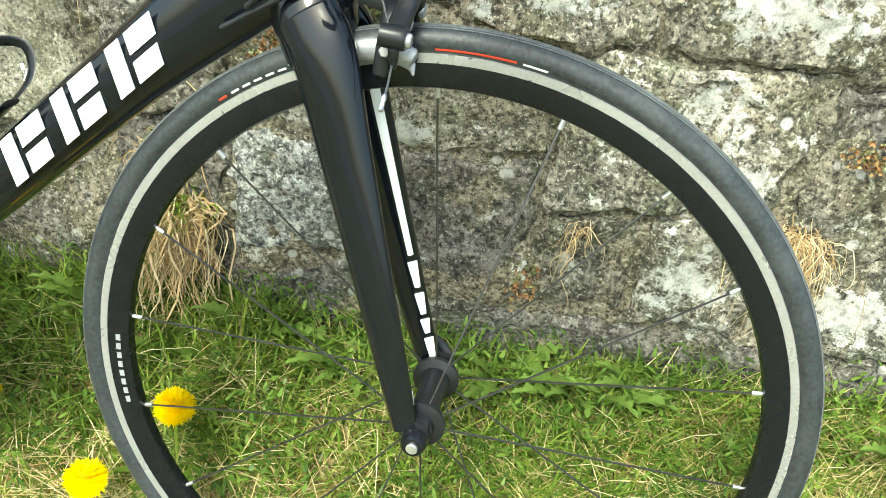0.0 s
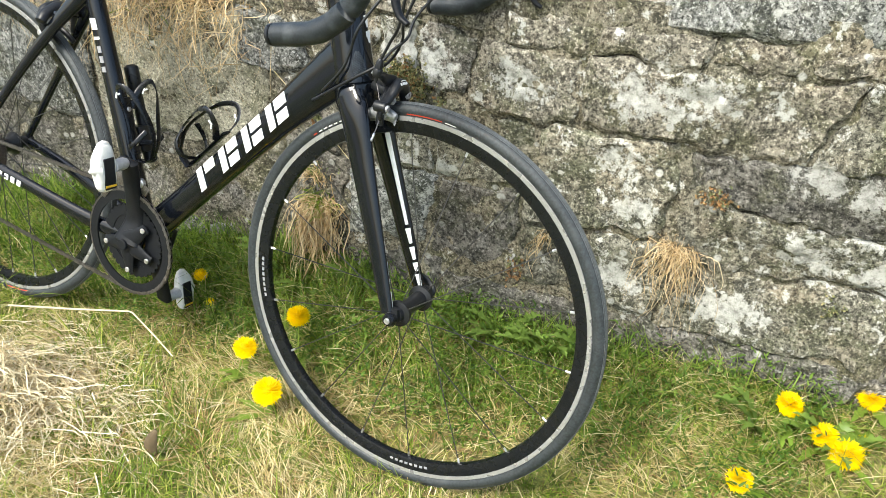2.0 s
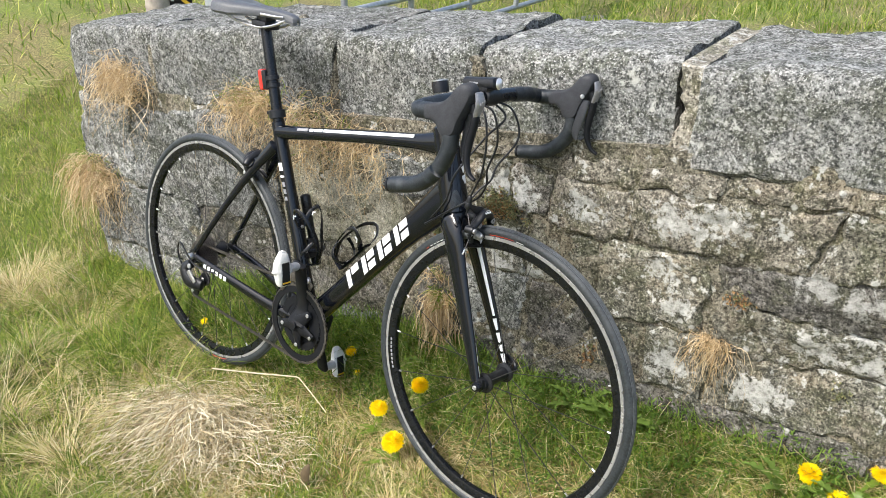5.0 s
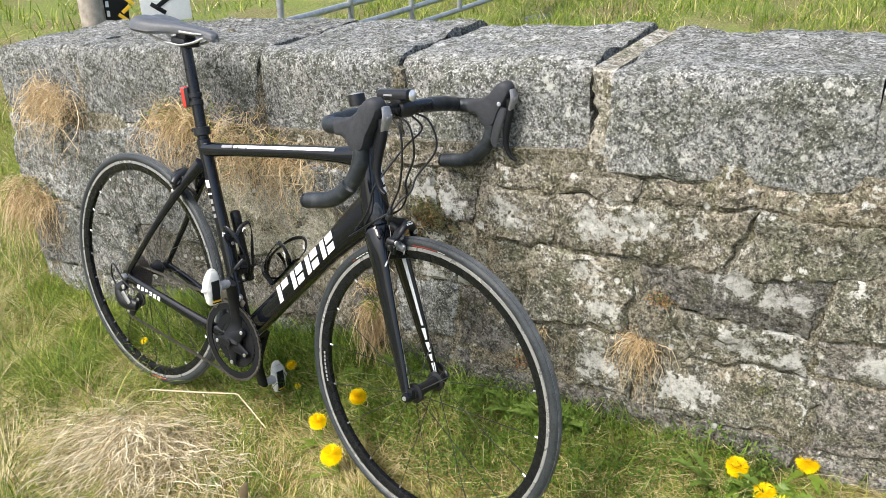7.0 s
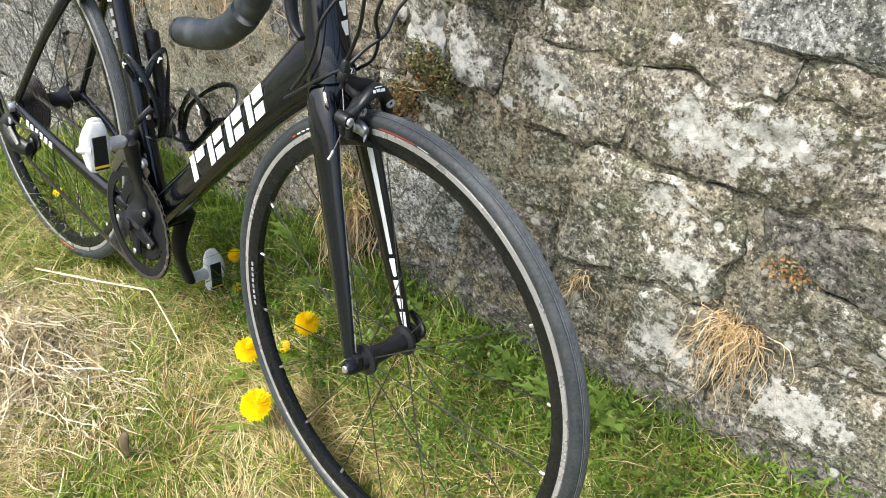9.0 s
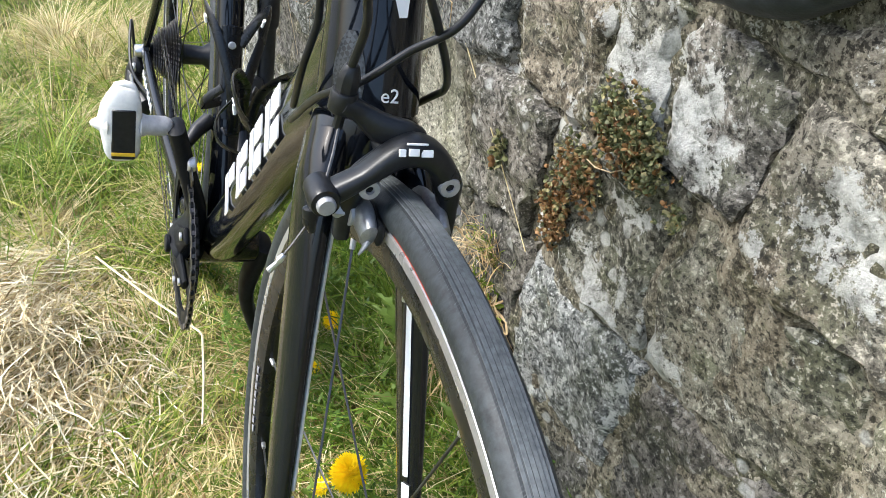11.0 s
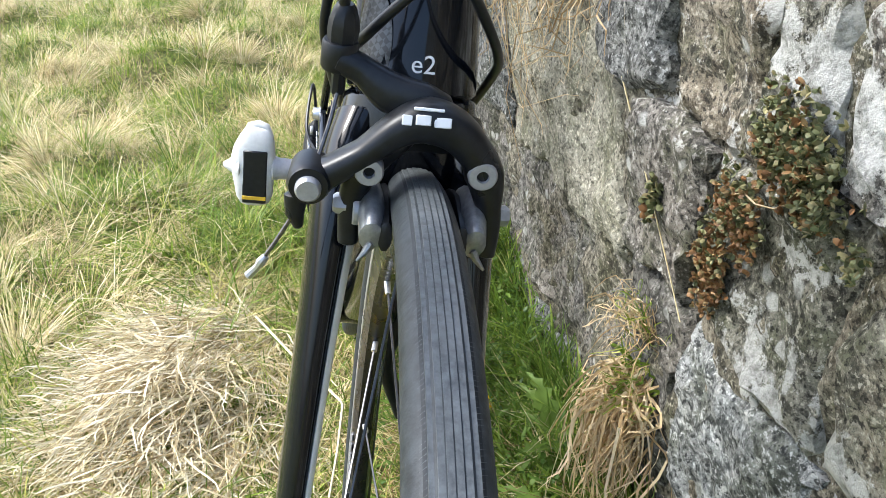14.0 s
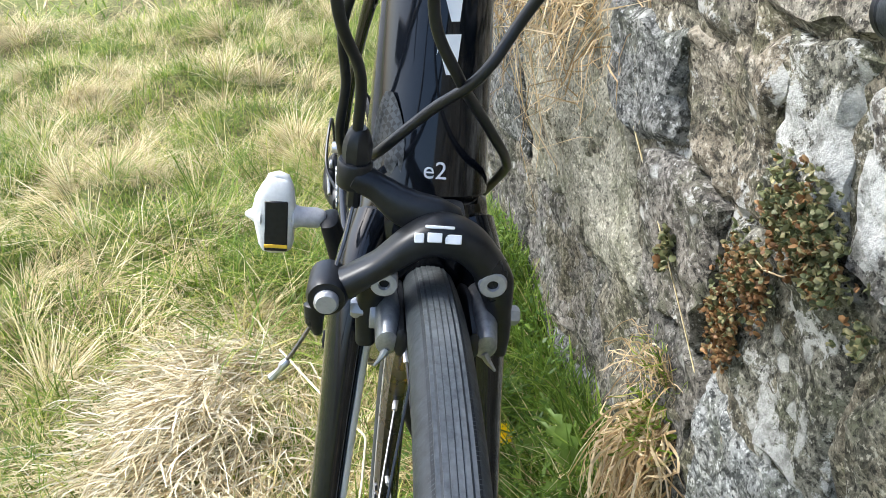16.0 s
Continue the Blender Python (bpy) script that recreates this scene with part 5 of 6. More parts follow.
    end = (
        (-0.87, -0.606, 0.478, 0.480, 0.762, 0.745, 0.012, 0, 0.03, GRANITE), (-0.600, 0.100, 0.470, 0.410, 0.740, 0.760, 0.014, 0.03, 0, GRANITE), (0.106, 0.560, 0.398, 0.405, 0.690, 0.700, 0.006, 0, -0.06, SLAB), (0.106, 0.486, 0.696, 0.706, 0.758, 0.760, 0.002, 0, 0, RUBBLE),
        (-0.86, -0.30, 0.220, 0.220, 0.470, 0.455, 0.008, 0, 0, GRANITE), (-0.296, 0.10, 0.215, 0.220, 0.448, 0.404, 0.002, 0, 0, DARKSTONE), (0.104, 0.592, 0.220, 0.230, 0.393, 0.428, -0.004, 0, 0, DARKSTONE))
    for course in (under_coping, upper, middle, lower, foot, end):
        for x0, x1, a0, a1, c0, c1, proud, l0, l1, kind in course:
            count += 1
            part("stone", stone_geo(x0 + 0.001, x1 - 0.001, (a0, a1), (c0, c1), proud * 0.6 + 0.004, count, 0.009, 0.3 if x0 < -0.8 else 0.09, (l0, l1)), kind, wall)
    # plain courses: the buried footing, and the wall beyond the bicycle
    courses = (
        (-0.10, 0.076, -0.004, (0.50, 1.10, 1.65, 2.1)), (-0.05, 0.215, 0.000, (-0.87, -0.4, 0.05, 0.52)),
        (0.700, 0.755, 0.006, (1.90, 2.4, 2.9, 3.4, 4.0)), (0.605, 0.698, 0.012, (1.90, 2.2, 2.7, 3.3, 4.0)), (0.470, 0.600, 0.010, (2.02, 2.5, 3.2, 4.0)),
        (0.362, 0.466, 0.012, (2.10, 2.6, 3.1, 3.6, 4.0)), (0.210, 0.358, 0.004, (2.10, 2.5, 3.2, 4.0)), (-0.10, 0.206, 0.0, (2.10, 2.8, 3.4, 4.0)))
    for s0, s1, proud, xs in courses:
        for x0, x1 in zip(xs, xs[1:]):
            count += 1
            part("stone", stone_geo(x0 + 0.002, x1 - 0.002, (s0, s0), (s1, s1), 0.35 * proud + 0.005, count, 0.02), GRANITE if x0 < 0.1 else RUBBLE, wall)


build_wall()

# ---- grass ----
def leaf_material(name, stops, gloss=0.5, through=0.35):
    m, nt, bsdf = shader(name)
    rand = nt.nodes.new("ShaderNodeNewGeometry").outputs["Random Per Island"]
    pos = nt.nodes.new("ShaderNodeTexCoord").outputs["Object"]
    base = blend(nt, 1.0, ramp(nt, rand, stops), ramp(nt, noise_tex(nt, 45, 3, 0.6, pos), grey((0.3, 0.75), (0.7, 1.15))), "MULTIPLY")
    nt.links.new(base, bsdf.inputs["Base Color"])
    bsdf.inputs["Roughness"].default_value = gloss
    bsdf.inputs["Specular IOR Level"].default_value = 0.3
    glow = nt.nodes.new("ShaderNodeBsdfTranslucent")
    nt.links.new(base, glow.inputs["Color"])
    mix = nt.nodes.new("ShaderNodeMixShader")
    mix.inputs[0].default_value = through
    nt.links.new(bsdf.outputs[0], mix.inputs[1])
    nt.links.new(glow.outputs[0], mix.inputs[2])
    nt.links.new(mix.outputs[0], nt.nodes["Material Output"].inputs["Surface"])
    return m


GREEN = leaf_material("green_grass", [(0.0, (0.08, 0.14, 0.012)), (0.35, (0.135, 0.215, 0.018)), (0.75, (0.25, 0.335, 0.040)), (0.93, (0.52, 0.51, 0.13)), (1.0, (0.40, 0.33, 0.13))], 0.5, 0.45)
WEEDFINE = leaf_material("fine_weed_leaf", [(0.0, (0.045, 0.095, 0.014)), (0.5, (0.10, 0.18, 0.026)), (1.0, (0.19, 0.28, 0.05))], 0.45, 0.35)
LUSH = leaf_material("lush_green_leaf", [(0.0, (0.065, 0.125, 0.016)), (0.5, (0.155, 0.25, 0.034)), (1.0, (0.31, 0.41, 0.07))], 0.4, 0.42)
STRAW = leaf_material("dry_straw", [(0.0, (0.19, 0.13, 0.05)), (0.25, (0.42, 0.34, 0.15)), (0.6, (0.60, 0.505, 0.235)), (1.0, (0.79, 0.70, 0.44))], 0.6, 0.25)
TAN = leaf_material("tan_dead_grass", [(0.0, (0.32, 0.21, 0.09)), (0.5, (0.60, 0.45, 0.25)), (1.0, (0.80, 0.67, 0.45))], 0.6, 0.25)
STONECROP = leaf_material("stonecrop_leaf", [(0.0, (0.09, 0.11, 0.045)), (0.5, (0.21, 0.22, 0.10)), (1.0, (0.38, 0.33, 0.16))], 0.45, 0.2)
WEEDLEAF = leaf_material("weed_leaf", [(0.0, (0.12, 0.20, 0.04)), (1.0, (0.20, 0.29, 0.06))], 0.4, 0.4)
RUST = leaf_material("rusty_stonecrop_leaf", [(0.0, (0.14, 0.075, 0.035)), (0.5, (0.32, 0.165, 0.065)), (0.8, (0.40, 0.25, 0.11)), (1.0, (0.25, 0.22, 0.10))], 0.45, 0.2)
PETAL = leaf_material("yellow_petal", [(0.0, (0.97, 0.73, 0.001)), (1.0, (0.99, 0.82, 0.002))], 0.7, 0.5)
BROWNSTRAW = leaf_material("brown_dead_grass", [(0.0, (0.16, 0.085, 0.035)), (0.5, (0.36, 0.22, 0.095)), (1.0, (0.58, 0.42, 0.20))], 0.6, 0.25)
HAY = leaf_material("bleached_hay", [(0.0, (0.30, 0.22, 0.11)), (0.3, (0.56, 0.47, 0.28)), (0.7, (0.74, 0.66, 0.46)), (1.0, (0.88, 0.82, 0.66))], 0.6, 0.3)
PALESTRAW = leaf_material("pale_straw", [(0.0, (0.62, 0.54, 0.36)), (1.0, (0.70, 0.62, 0.43))], 0.6, 0.2)
PALE = leaf_material("bleached_dead_leaf", [(0.0, (0.30, 0.24, 0.15)), (1.0, (0.46, 0.39, 0.27))], 0.7, 0.2)
BARK = leaf_material("brown_dead_leaf", [(0.0, (0.10, 0.075, 0.045)), (1.0, (0.16, 0.115, 0.065))], 0.7, 0.1)


def ribbons(name, root, way, length, width, droop, facing, material):
    """Many bent blades in one mesh. root, way (unit): n x 3; droop: how far each bends over towards its facing."""
    n = len(root)
    side = np.cross(way, facing)
    side /= np.linalg.norm(side, axis=1)[:, None] + 1e-9
    out = np.empty((n, 8, 3))
    for k, (t, w) in enumerate(((0.0, 0.8), (0.38, 1.0), (0.74, 0.7), (1.0, 0.08))):
        mid = root + way * (length * t * (1 - 0.35 * droop * t))[:, None] + facing * (length * droop * t * t * 0.8)[:, None]
        mid[:, 2] -= length * np.clip(droop - 0.5, 0, 2) * t ** 3 * 0.55
        out[:, 2 * k] = mid - side * (width * w * 0.5)[:, None]
        out[:, 2 * k + 1] = mid + side * (width * w * 0.5)[:, None]
    me = bpy.data.meshes.new(name)
    me.vertices.add(n * 8)
    me.vertices.foreach_set("co", out.ravel().astype(np.float32))
    quad = np.array([[0, 1, 3, 2], [2, 3, 5, 4], [4, 5, 7, 6]])
    idx = (np.arange(n)[:, None, None] * 8 + quad[None]).ravel()
    me.loops.add(n * 12)
    me.loops.foreach_set("vertex_index", idx.astype(np.int32))
    me.polygons.add(n * 3)
    me.polygons.foreach_set("loop_start", np.arange(0, n * 12, 4, dtype=np.int32))
    me.update(calc_edges=True)
    me.shade_smooth()
    me.materials.append(material)
    return new(name, me)


def aim(rng, n, lean_low, lean_high):
    az = rng.uniform(0, 2 * math.pi, n)
    lean = np.radians(rng.uniform(lean_low, lean_high, n))
    facing = np.c_[np.cos(az), np.sin(az), np.zeros(n)]
    way = facing * np.sin(lean)[:, None] + np.array((0, 0, 1.0)) * np.cos(lean)[:, None]
    return way, facing


def combed(rng, x, y, way, stray):
    """Lays blades along a direction that turns slowly over the plan, as wind and feet leave them."""
    lean = np.arccos(np.clip(way[:, 2], -1, 1))
    az = 2.9 + 1.5 * vnoise(x, y, 0.75, 23) + 0.8 * vnoise(x, y, 0.24, 24) + rng.normal(0, stray, len(x))
    facing = np.c_[np.cos(az), np.sin(az), np.zeros(len(x))]
    return facing * np.sin(lean)[:, None] + np.array((0, 0, 1.0)) * np.cos(lean)[:, None], facing


def dryness(x, y):
    d = 0.40 + 0.42 * vnoise(x, y, 0.55, 21) + 0.25 * vnoise(x, y, 0.16, 22)
    d = d + 0.9 * np.exp(-(((x - 0.20) / 0.30) ** 2 + ((y + 0.22) / 0.17) ** 2))
    d = d + 0.34 * smooth01(x, 0.3, 0.6) * (1 - smooth01(y, 0.0, 0.12))
    d = d - 0.50 * smooth01(y, 0.03, 0.18) * smooth01(x, 0.35, 0.75) * (1 - 0.85 * smooth01(x, 1.08, 1.40)) * (1 - smooth01(y, 0.45, 0.6))
    d = d - 0.55 * smooth01(-x, 0.7, 1.1) * smooth01(y, 0.15, 0.5)
    d = d + 0.10 * smooth01(-x, -0.2, 0.6) * (1 - smooth01(y, 0.0, 0.4))
    return np.clip(d, 0.04, 0.97)


def on_turf(x, y):
    open_ground = (y < wall_y(x) - 0.004) | (x < WALL_X0 - 0.03) | (y > wall_y(x) + 0.5)
    return open_ground & (road_edge(x, y) < 0.05)


def scatter(rng, n, x0, x1, y0, y1):
    x, y = rng.uniform(x0, x1, n), rng.uniform(y0, y1, n)
    keep = on_turf(x, y)
    return x[keep], y[keep]


def lawn(name, n, box, dry, low, high, wide, lean, droop, material, label, seed, sharp=1.0):
    rng = np.random.RandomState(seed)
    x, y = scatter(rng, n, *box)
    d = dryness(x, y)
    chance = d if dry else 1 - 0.8 * d
    keep = rng.uniform(0, 1, len(x)) < chance ** sharp
    x, y = x[keep], y[keep]
    m = len(x)
    clump = 1 + 0.35 * vnoise(x, y, 0.12, seed)
    way, facing = aim(rng, m, *lean)
    if dry:
        way, facing = combed(rng, x, y, way, 0.75)
    ob = ribbons(name, np.c_[x, y, ground_z(x, y) - 0.006], way, rng.uniform(low, high, m) * clump, rng.uniform(0.6, 1.2, m) * wide, rng.uniform(*droop, m), facing, material)
    return tagged(ob, label, "grass", kind="stuff")


NEAR, LEFT, FAR, FIELD = (-0.9, 2.3, -0.95, 0.33), (-2.6, -0.7, -1.6, 1.6), (-9, -2.3, -5, 8), (-1.7, 4.5, 0.75, 5.0)
lawn("green_grass", 120000, NEAR, False, 0.018, 0.062, 0.0020, (0, 50), (0.1, 1.0), GREEN, "short green grass blades growing from the verge", 31)
lawn("dry_grass", 120000, NEAR, True, 0.018, 0.075, 0.0015, (40, 89), (0.1, 0.9), STRAW, "bleached dead grass lying over the verge", 32, 1.0)
lawn("green_grass", 70000, LEFT, False, 0.03, 0.08, 0.0021, (0, 55), (0.1, 1.0), GREEN, "green grass blades among dead tussocks", 33)
lawn("dry_grass", 64000, LEFT, True, 0.03, 0.10, 0.0017, (25, 88), (0.2, 1.0), STRAW, "bleached dead grass in loose tussocks", 34, 1.0)
lawn("green_grass", 24000, FAR, False, 0.06, 0.16, 0.008, (0, 60), (0.1, 1.0), GREEN, "green grass beyond the wall's end", 35)
lawn("dry_grass", 16000, FAR, True, 0.08, 0.20, 0.006, (25, 85), (0.2, 1.0), STRAW, "dead grass beyond the wall's end", 36, 1.0)
lawn("green_grass", 56000, FIELD, False, 0.04, 0.10, 0.0042, (0, 55), (0.1, 0.9), GREEN, "green field grass behind the wall", 37, 0.4)
lawn("dry_grass", 9000, FIELD, True, 0.05, 0.12, 0.005, (25, 80), (0.2, 0.9), STRAW, "dead stalks in the field behind the wall", 38, 2.0)


AROUND = (-1.5, 5.0, -4.0, -0.9)
lawn("green_grass", 26000, AROUND, False, 0.04, 0.09, 0.006, (0, 60), (0.1, 1.0), GREEN, "green grass of the open verge", 39)
lawn("dry_grass", 16000, AROUND, True, 0.04, 0.10, 0.005, (30, 88), (0.1, 1.0), STRAW, "dead grass in the open verge", 40)


def tussocks(name, count, box, low, high, wide, per, material, label, seed, dry_only):
    """Clumps of long blades that arch out from one root each."""
    rng = np.random.RandomState(seed)
    cx, cy = scatter(rng, count, *box)
    keep = rng.uniform(0, 1, len(cx)) < (dryness(cx, cy) if dry_only else 1 - 0.5 * dryness(cx, cy))
    cx, cy = np.repeat(cx[keep], per), np.repeat(cy[keep], per)
    n = len(cx)
    way, facing = aim(rng, n, 20 if dry_only else 8, 78 if dry_only else 70)
    if dry_only:
        way, facing = combed(rng, cx, cy, way, 0.95)
    x, y = cx + facing[:, 0] * rng.uniform(0, 0.03, n), cy + facing[:, 1] * rng.uniform(0, 0.03, n)
    size = np.repeat(rng.uniform(0.7, 1.2, n // per), per) * rng.uniform(low, high, n)
    ob = ribbons(name, np.c_[x, y, ground_z(x, y) - 0.004], way, size, rng.uniform(0.6, 1.2, n) * wide, rng.uniform(0.4, 1.2, n), facing, material)
    tagged(ob, label, "grass", kind="stuff")


tussocks("tussock_grass", 300, (-2.6, 0.15, -1.5, 0.2), 0.06, 0.15, 0.0016, 150, STRAW, "arching bleached tussocks on the verge", 46, True)
tussocks("tussock_grass", 230, (-2.4, 0.2, -1.5, 0.25), 0.05, 0.12, 0.0018, 70, GREEN, "arching green tussocks on the verge", 47, False)
tussocks("long_straw", 60, (-0.85, 0.12, -0.5, 0.22), 0.10, 0.25, 0.0016, 22, STRAW, "long bleached stalks lying beside the rear wheel", 45, True)
tussocks("long_grass", 60, (-0.75, 0.12, -0.25, 0.30), 0.10, 0.22, 0.0026, 22, GREEN, "long green blades beside the rear wheel", 48, False)
tussocks("green_clump", 40, (-0.15, 0.55, -0.45, 0.0), 0.04, 0.10, 0.0019, 26, GREEN, "small green clumps growing through the straw", 50, False)
tussocks("dry_clump", 55, (0.4, 2.2, -0.9, 0.02), 0.03, 0.09, 0.0018, 40, STRAW, "small dead clumps in the mown verge", 49, True)


def lush_strip():
    """Rank green growth along the foot of the wall."""
    rng = np.random.RandomState(41)
    n = 10500
    x = rng.uniform(-0.25, 1.75, n)
    y = wall_y(x) - 0.004 - 0.20 * rng.uniform(0, 1, n) ** 1.6
    keep = rng.uniform(0, 1, n) > 0.6 * smooth01(x, 1.25, 1.5)
    x, y = x[keep], y[keep]
    n = len(x)
    way, facing = aim(rng, n, 0, 35)
    ob = ribbons("rank_grass", np.c_[x, y, ground_z(x, y) - 0.006], way, rng.uniform(0.03, 0.11, n) * (1 + 0.2 * (1 - smooth01(x, 0.5, 0.85))), rng.uniform(0.0016, 0.0036, n), rng.uniform(0.1, 1.0, n), facing, LUSH)
    tagged(ob, "rank green grass at the foot of the wall", "grass", kind="stuff")
    # broad weeds: small leaves on short stems
    n = 11000
    x = rng.uniform(-0.1, 1.72, n)
    y = wall_y(x) - 0.006 - 0.26 * rng.uniform(0, 1, n) ** 1.2
    keep = vnoise(x, y, 0.20, 44) > -0.15
    x, y = x[keep], y[keep]
    n = len(x)
    z = ground_z(x, y) + 0.008 + 0.07 * rng.uniform(0, 1, n) ** 1.6
    way, facing = aim(rng, n, 45, 88)
    ob = ribbons("weed_leaves", np.c_[x, y, z], way, rng.uniform(0.006, 0.015, n), rng.uniform(0.0025, 0.0055, n), rng.uniform(0.1, 0.6, n), facing, WEEDFINE)
    tagged(ob, "small-leaved green weeds under the front wheel", "weeds", kind="stuff")
    n = 3600
    x = rng.uniform(-0.1, 1.75, n)
    y = wall_y(x) - 0.01 - 0.24 * rng.uniform(0, 1, n)
    way, facing = aim(rng, n, 20, 85)
    ob = ribbons("dead_stalks", np.c_[x, y, ground_z(x, y) + 0.004], way, rng.uniform(0.03, 0.11, n), rng.uniform(0.0009, 0.0018, n), rng.uniform(0.1, 1.0, n), facing, STRAW)
    tagged(ob, "dead stalks among the green growth at the wall foot", "grass", kind="stuff")


lush_strip()
tussocks("brown_clump", 150, (0.30, 1.75, -0.35, 0.26), 0.02, 0.07, 0.0016, 26, BROWNSTRAW, "small brown dead clumps among the green grass", 52, False)


def straw_heap():
    rng = np.random.RandomState(51)
    n = 5200
    x, y = 0.25 + 0.25 * rng.normal(0, 0.60, n), -0.20 + 0.16 * rng.normal(0, 0.60, n)
    # the stalks fan out from under the bicycle, and sag over the hump
    az = np.arctan2(y - 0.02, x - 0.10) + rng.normal(0, 0.80, n)
    facing = np.c_[np.cos(az), np.sin(az), np.zeros(n)]
    dip = rng.uniform(-0.10, 0.34, n)
    way = facing * np.cos(dip)[:, None] + np.array((0, 0, 1.0)) * np.sin(dip)[:, None]
    hump = 0.060 * np.exp(-(((x - 0.25) / 0.24) ** 2 + ((y + 0.20) / 0.15) ** 2))
    root = np.c_[x, y, ground_z(x, y) + hump * rng.uniform(0.1, 1.0, n) + 0.004]
    ob = strands("straw_heap", root, way, rng.uniform(0.0, 0.22, n), rng.uniform(0.04, 0.17, n), rng.uniform(0.0011, 0.0026, n), 0.022, rng, HAY, 6)
    tagged(ob, "heap of bleached flattened straw on the verge", "straw", kind="stuff")
    bent = thing_mesh("straw_stalk", sweep([(0.20, -0.075, 0.085), (0.315, -0.020, 0.083), (0.405, 0.030, 0.079), (0.412, 0.032, 0.077), (0.47, 0.018, 0.055), (0.53, 0.0, 0.034)], [0.0020, 0.0019, 0.0018, 0.0018, 0.0014], 6), PALESTRAW)
    tagged(bent, "long bent pale straw stalk lying on the grass", "straw")


def strands(name, root, way, fall, length, width, curl, rng, material, knots=9):
    """Curly blades that leave along way and fall by their weight, in one mesh."""
    n = len(root)
    t = np.linspace(0, 1, knots)
    phase, turns = rng.uniform(0, 6.28, (n, 2)), rng.uniform(0.6, 2.0, (n, 2))
    a = np.cross(way, rng.normal(0, 1, (n, 3)))
    a /= np.linalg.norm(a, axis=1)[:, None]
    mid = root[:, None] + way[:, None] * (length[:, None] * (t - 0.45 * t ** 2))[:, :, None]
    mid[:, :, 2] -= fall[:, None] * length[:, None] * t ** 2
    for k, axis in enumerate((a, np.cross(way, a))):
        swing = np.sin(phase[:, k, None] + 6.28 * turns[:, k, None] * t) - np.sin(phase[:, k, None])
        mid += axis[:, None] * (curl * length[:, None] * swing * t ** 0.7)[:, :, None]
    mid[:, :, 1] = np.minimum(mid[:, :, 1], wall_y(mid[:, :, 0]) - 0.008)
    side = np.cross(np.gradient(mid, axis=1), rng.normal(0, 1, (n, 1, 3)))
    side /= np.linalg.norm(side, axis=2)[:, :, None] + 1e-9
    half = (width[:, None] * 0.5 * (1 - 0.85 * t ** 3))[:, :, None] * side
    verts = np.stack((mid - half, mid + half), axis=2).reshape(-1, 3)
    faces = [(b0 + 2 * k, b0 + 2 * k + 1, b0 + 2 * k + 3, b0 + 2 * k + 2) for b0 in range(0, n * knots * 2, knots * 2) for k in range(knots - 1)]
    return thing_mesh(name, (verts.tolist(), faces), material)


def tuft(label, at, n, spread, length, lift, fall, seed, green=0, curl=0.10, thin=1.0, splay=0.45):
    """Dead grass growing from a joint of the wall, as one plant."""
    rng = np.random.RandomState(seed)
    plant = empty("grass_tuft", pose(0, 0, 0), label, "grass tuft", "dead tufts on the wall")
    for name, count, size, up, drop, stuff in (("dead_thatch", n, length, lift, fall, TAN), ("green_growth", green, length * 0.8, lift + 0.5, fall * 0.4, GREEN)):
        if count:
            x = at[0] + rng.normal(0, spread, count)
            root = np.c_[x, wall_y(x) - 0.004 - np.abs(rng.normal(0, 0.012, count)), at[2] + rng.normal(0, spread * 0.45, count)]
            way = np.c_[rng.normal(0, splay, count), -np.abs(rng.normal(splay, 0.25, count)), rng.normal(up, 0.35, count)]
            way /= np.linalg.norm(way, axis=1)[:, None]
            ob = strands(name, root, way, drop * rng.uniform(0.6, 1.25, count), size * rng.uniform(0.45, 1.1, count), thin * rng.uniform(0.0010, 0.0024, count), curl, rng, stuff)
            ob.parent = plant
    clump = min(spread, 0.018)
    part("root_clump", lathe([(0.001, -clump * 0.8), (clump * 0.6, -clump * 0.4), (clump * 0.8, 0.0), (clump * 0.5, clump * 0.5), (0.001, clump * 0.7)], (at[0], wall_y(at[0]) - 0.004, at[2] - 0.006), (0.1, -0.2, 1), 12), BARK, plant, "brown matted roots")


straw_heap()
tuft("thick tan tuft of dead grass hanging behind the front wheel", (0.690, 0, 0.285), 380, 0.013, 0.125, 0.15, 1.20, 61, 60, 0.17, 1.4, 0.20)
tuft("small brown tuft of dead grass in a low wall joint", (1.40, 0, 0.425), 210, 0.019, 0.105, 0.25, 1.05, 62, 0, 0.15, 0.6)
tuft("brown tuft of dead grass under the end coping stone", (-0.58, 0, 0.660), 330, 0.055, 0.19, 0.45, 0.8, 63, 0, 0.26)
tuft("tall dead grass growing from the joint behind the seatpost", (0.03, 0, 0.690), 300, 0.045, 0.20, 0.7, 1.0, 64, 50, 0.24)
tuft("wide tan mat of dead grass hanging below the coping", (0.26, 0, 0.675), 250, 0.085, 0.17, 0.1, 0.8, 65, 40, 0.26)
tuft("wide tan mat of dead grass hanging below the coping", (0.43, 0, 0.655), 120, 0.055, 0.16, 0.0, 0.8, 66, 0, 0.26)
tuft("thick pale tussock of dead grass at the wall's end", (-0.82, 0, 0.275), 620, 0.055, 0.25, 0.5, 0.9, 67, 60, 0.13)
tuft("tiny dry tuft in a wall crack", (1.165, 0, 0.375), 34, 0.005, 0.06, 0.2, 1.0, 68, 0, 0.14, 0.6)
tuft("thin pale grass growing from a crack behind the wheel", (0.675, 0, 0.345), 60, 0.014, 0.12, 0.9, 0.5, 69, 30, 0.08, 0.7)


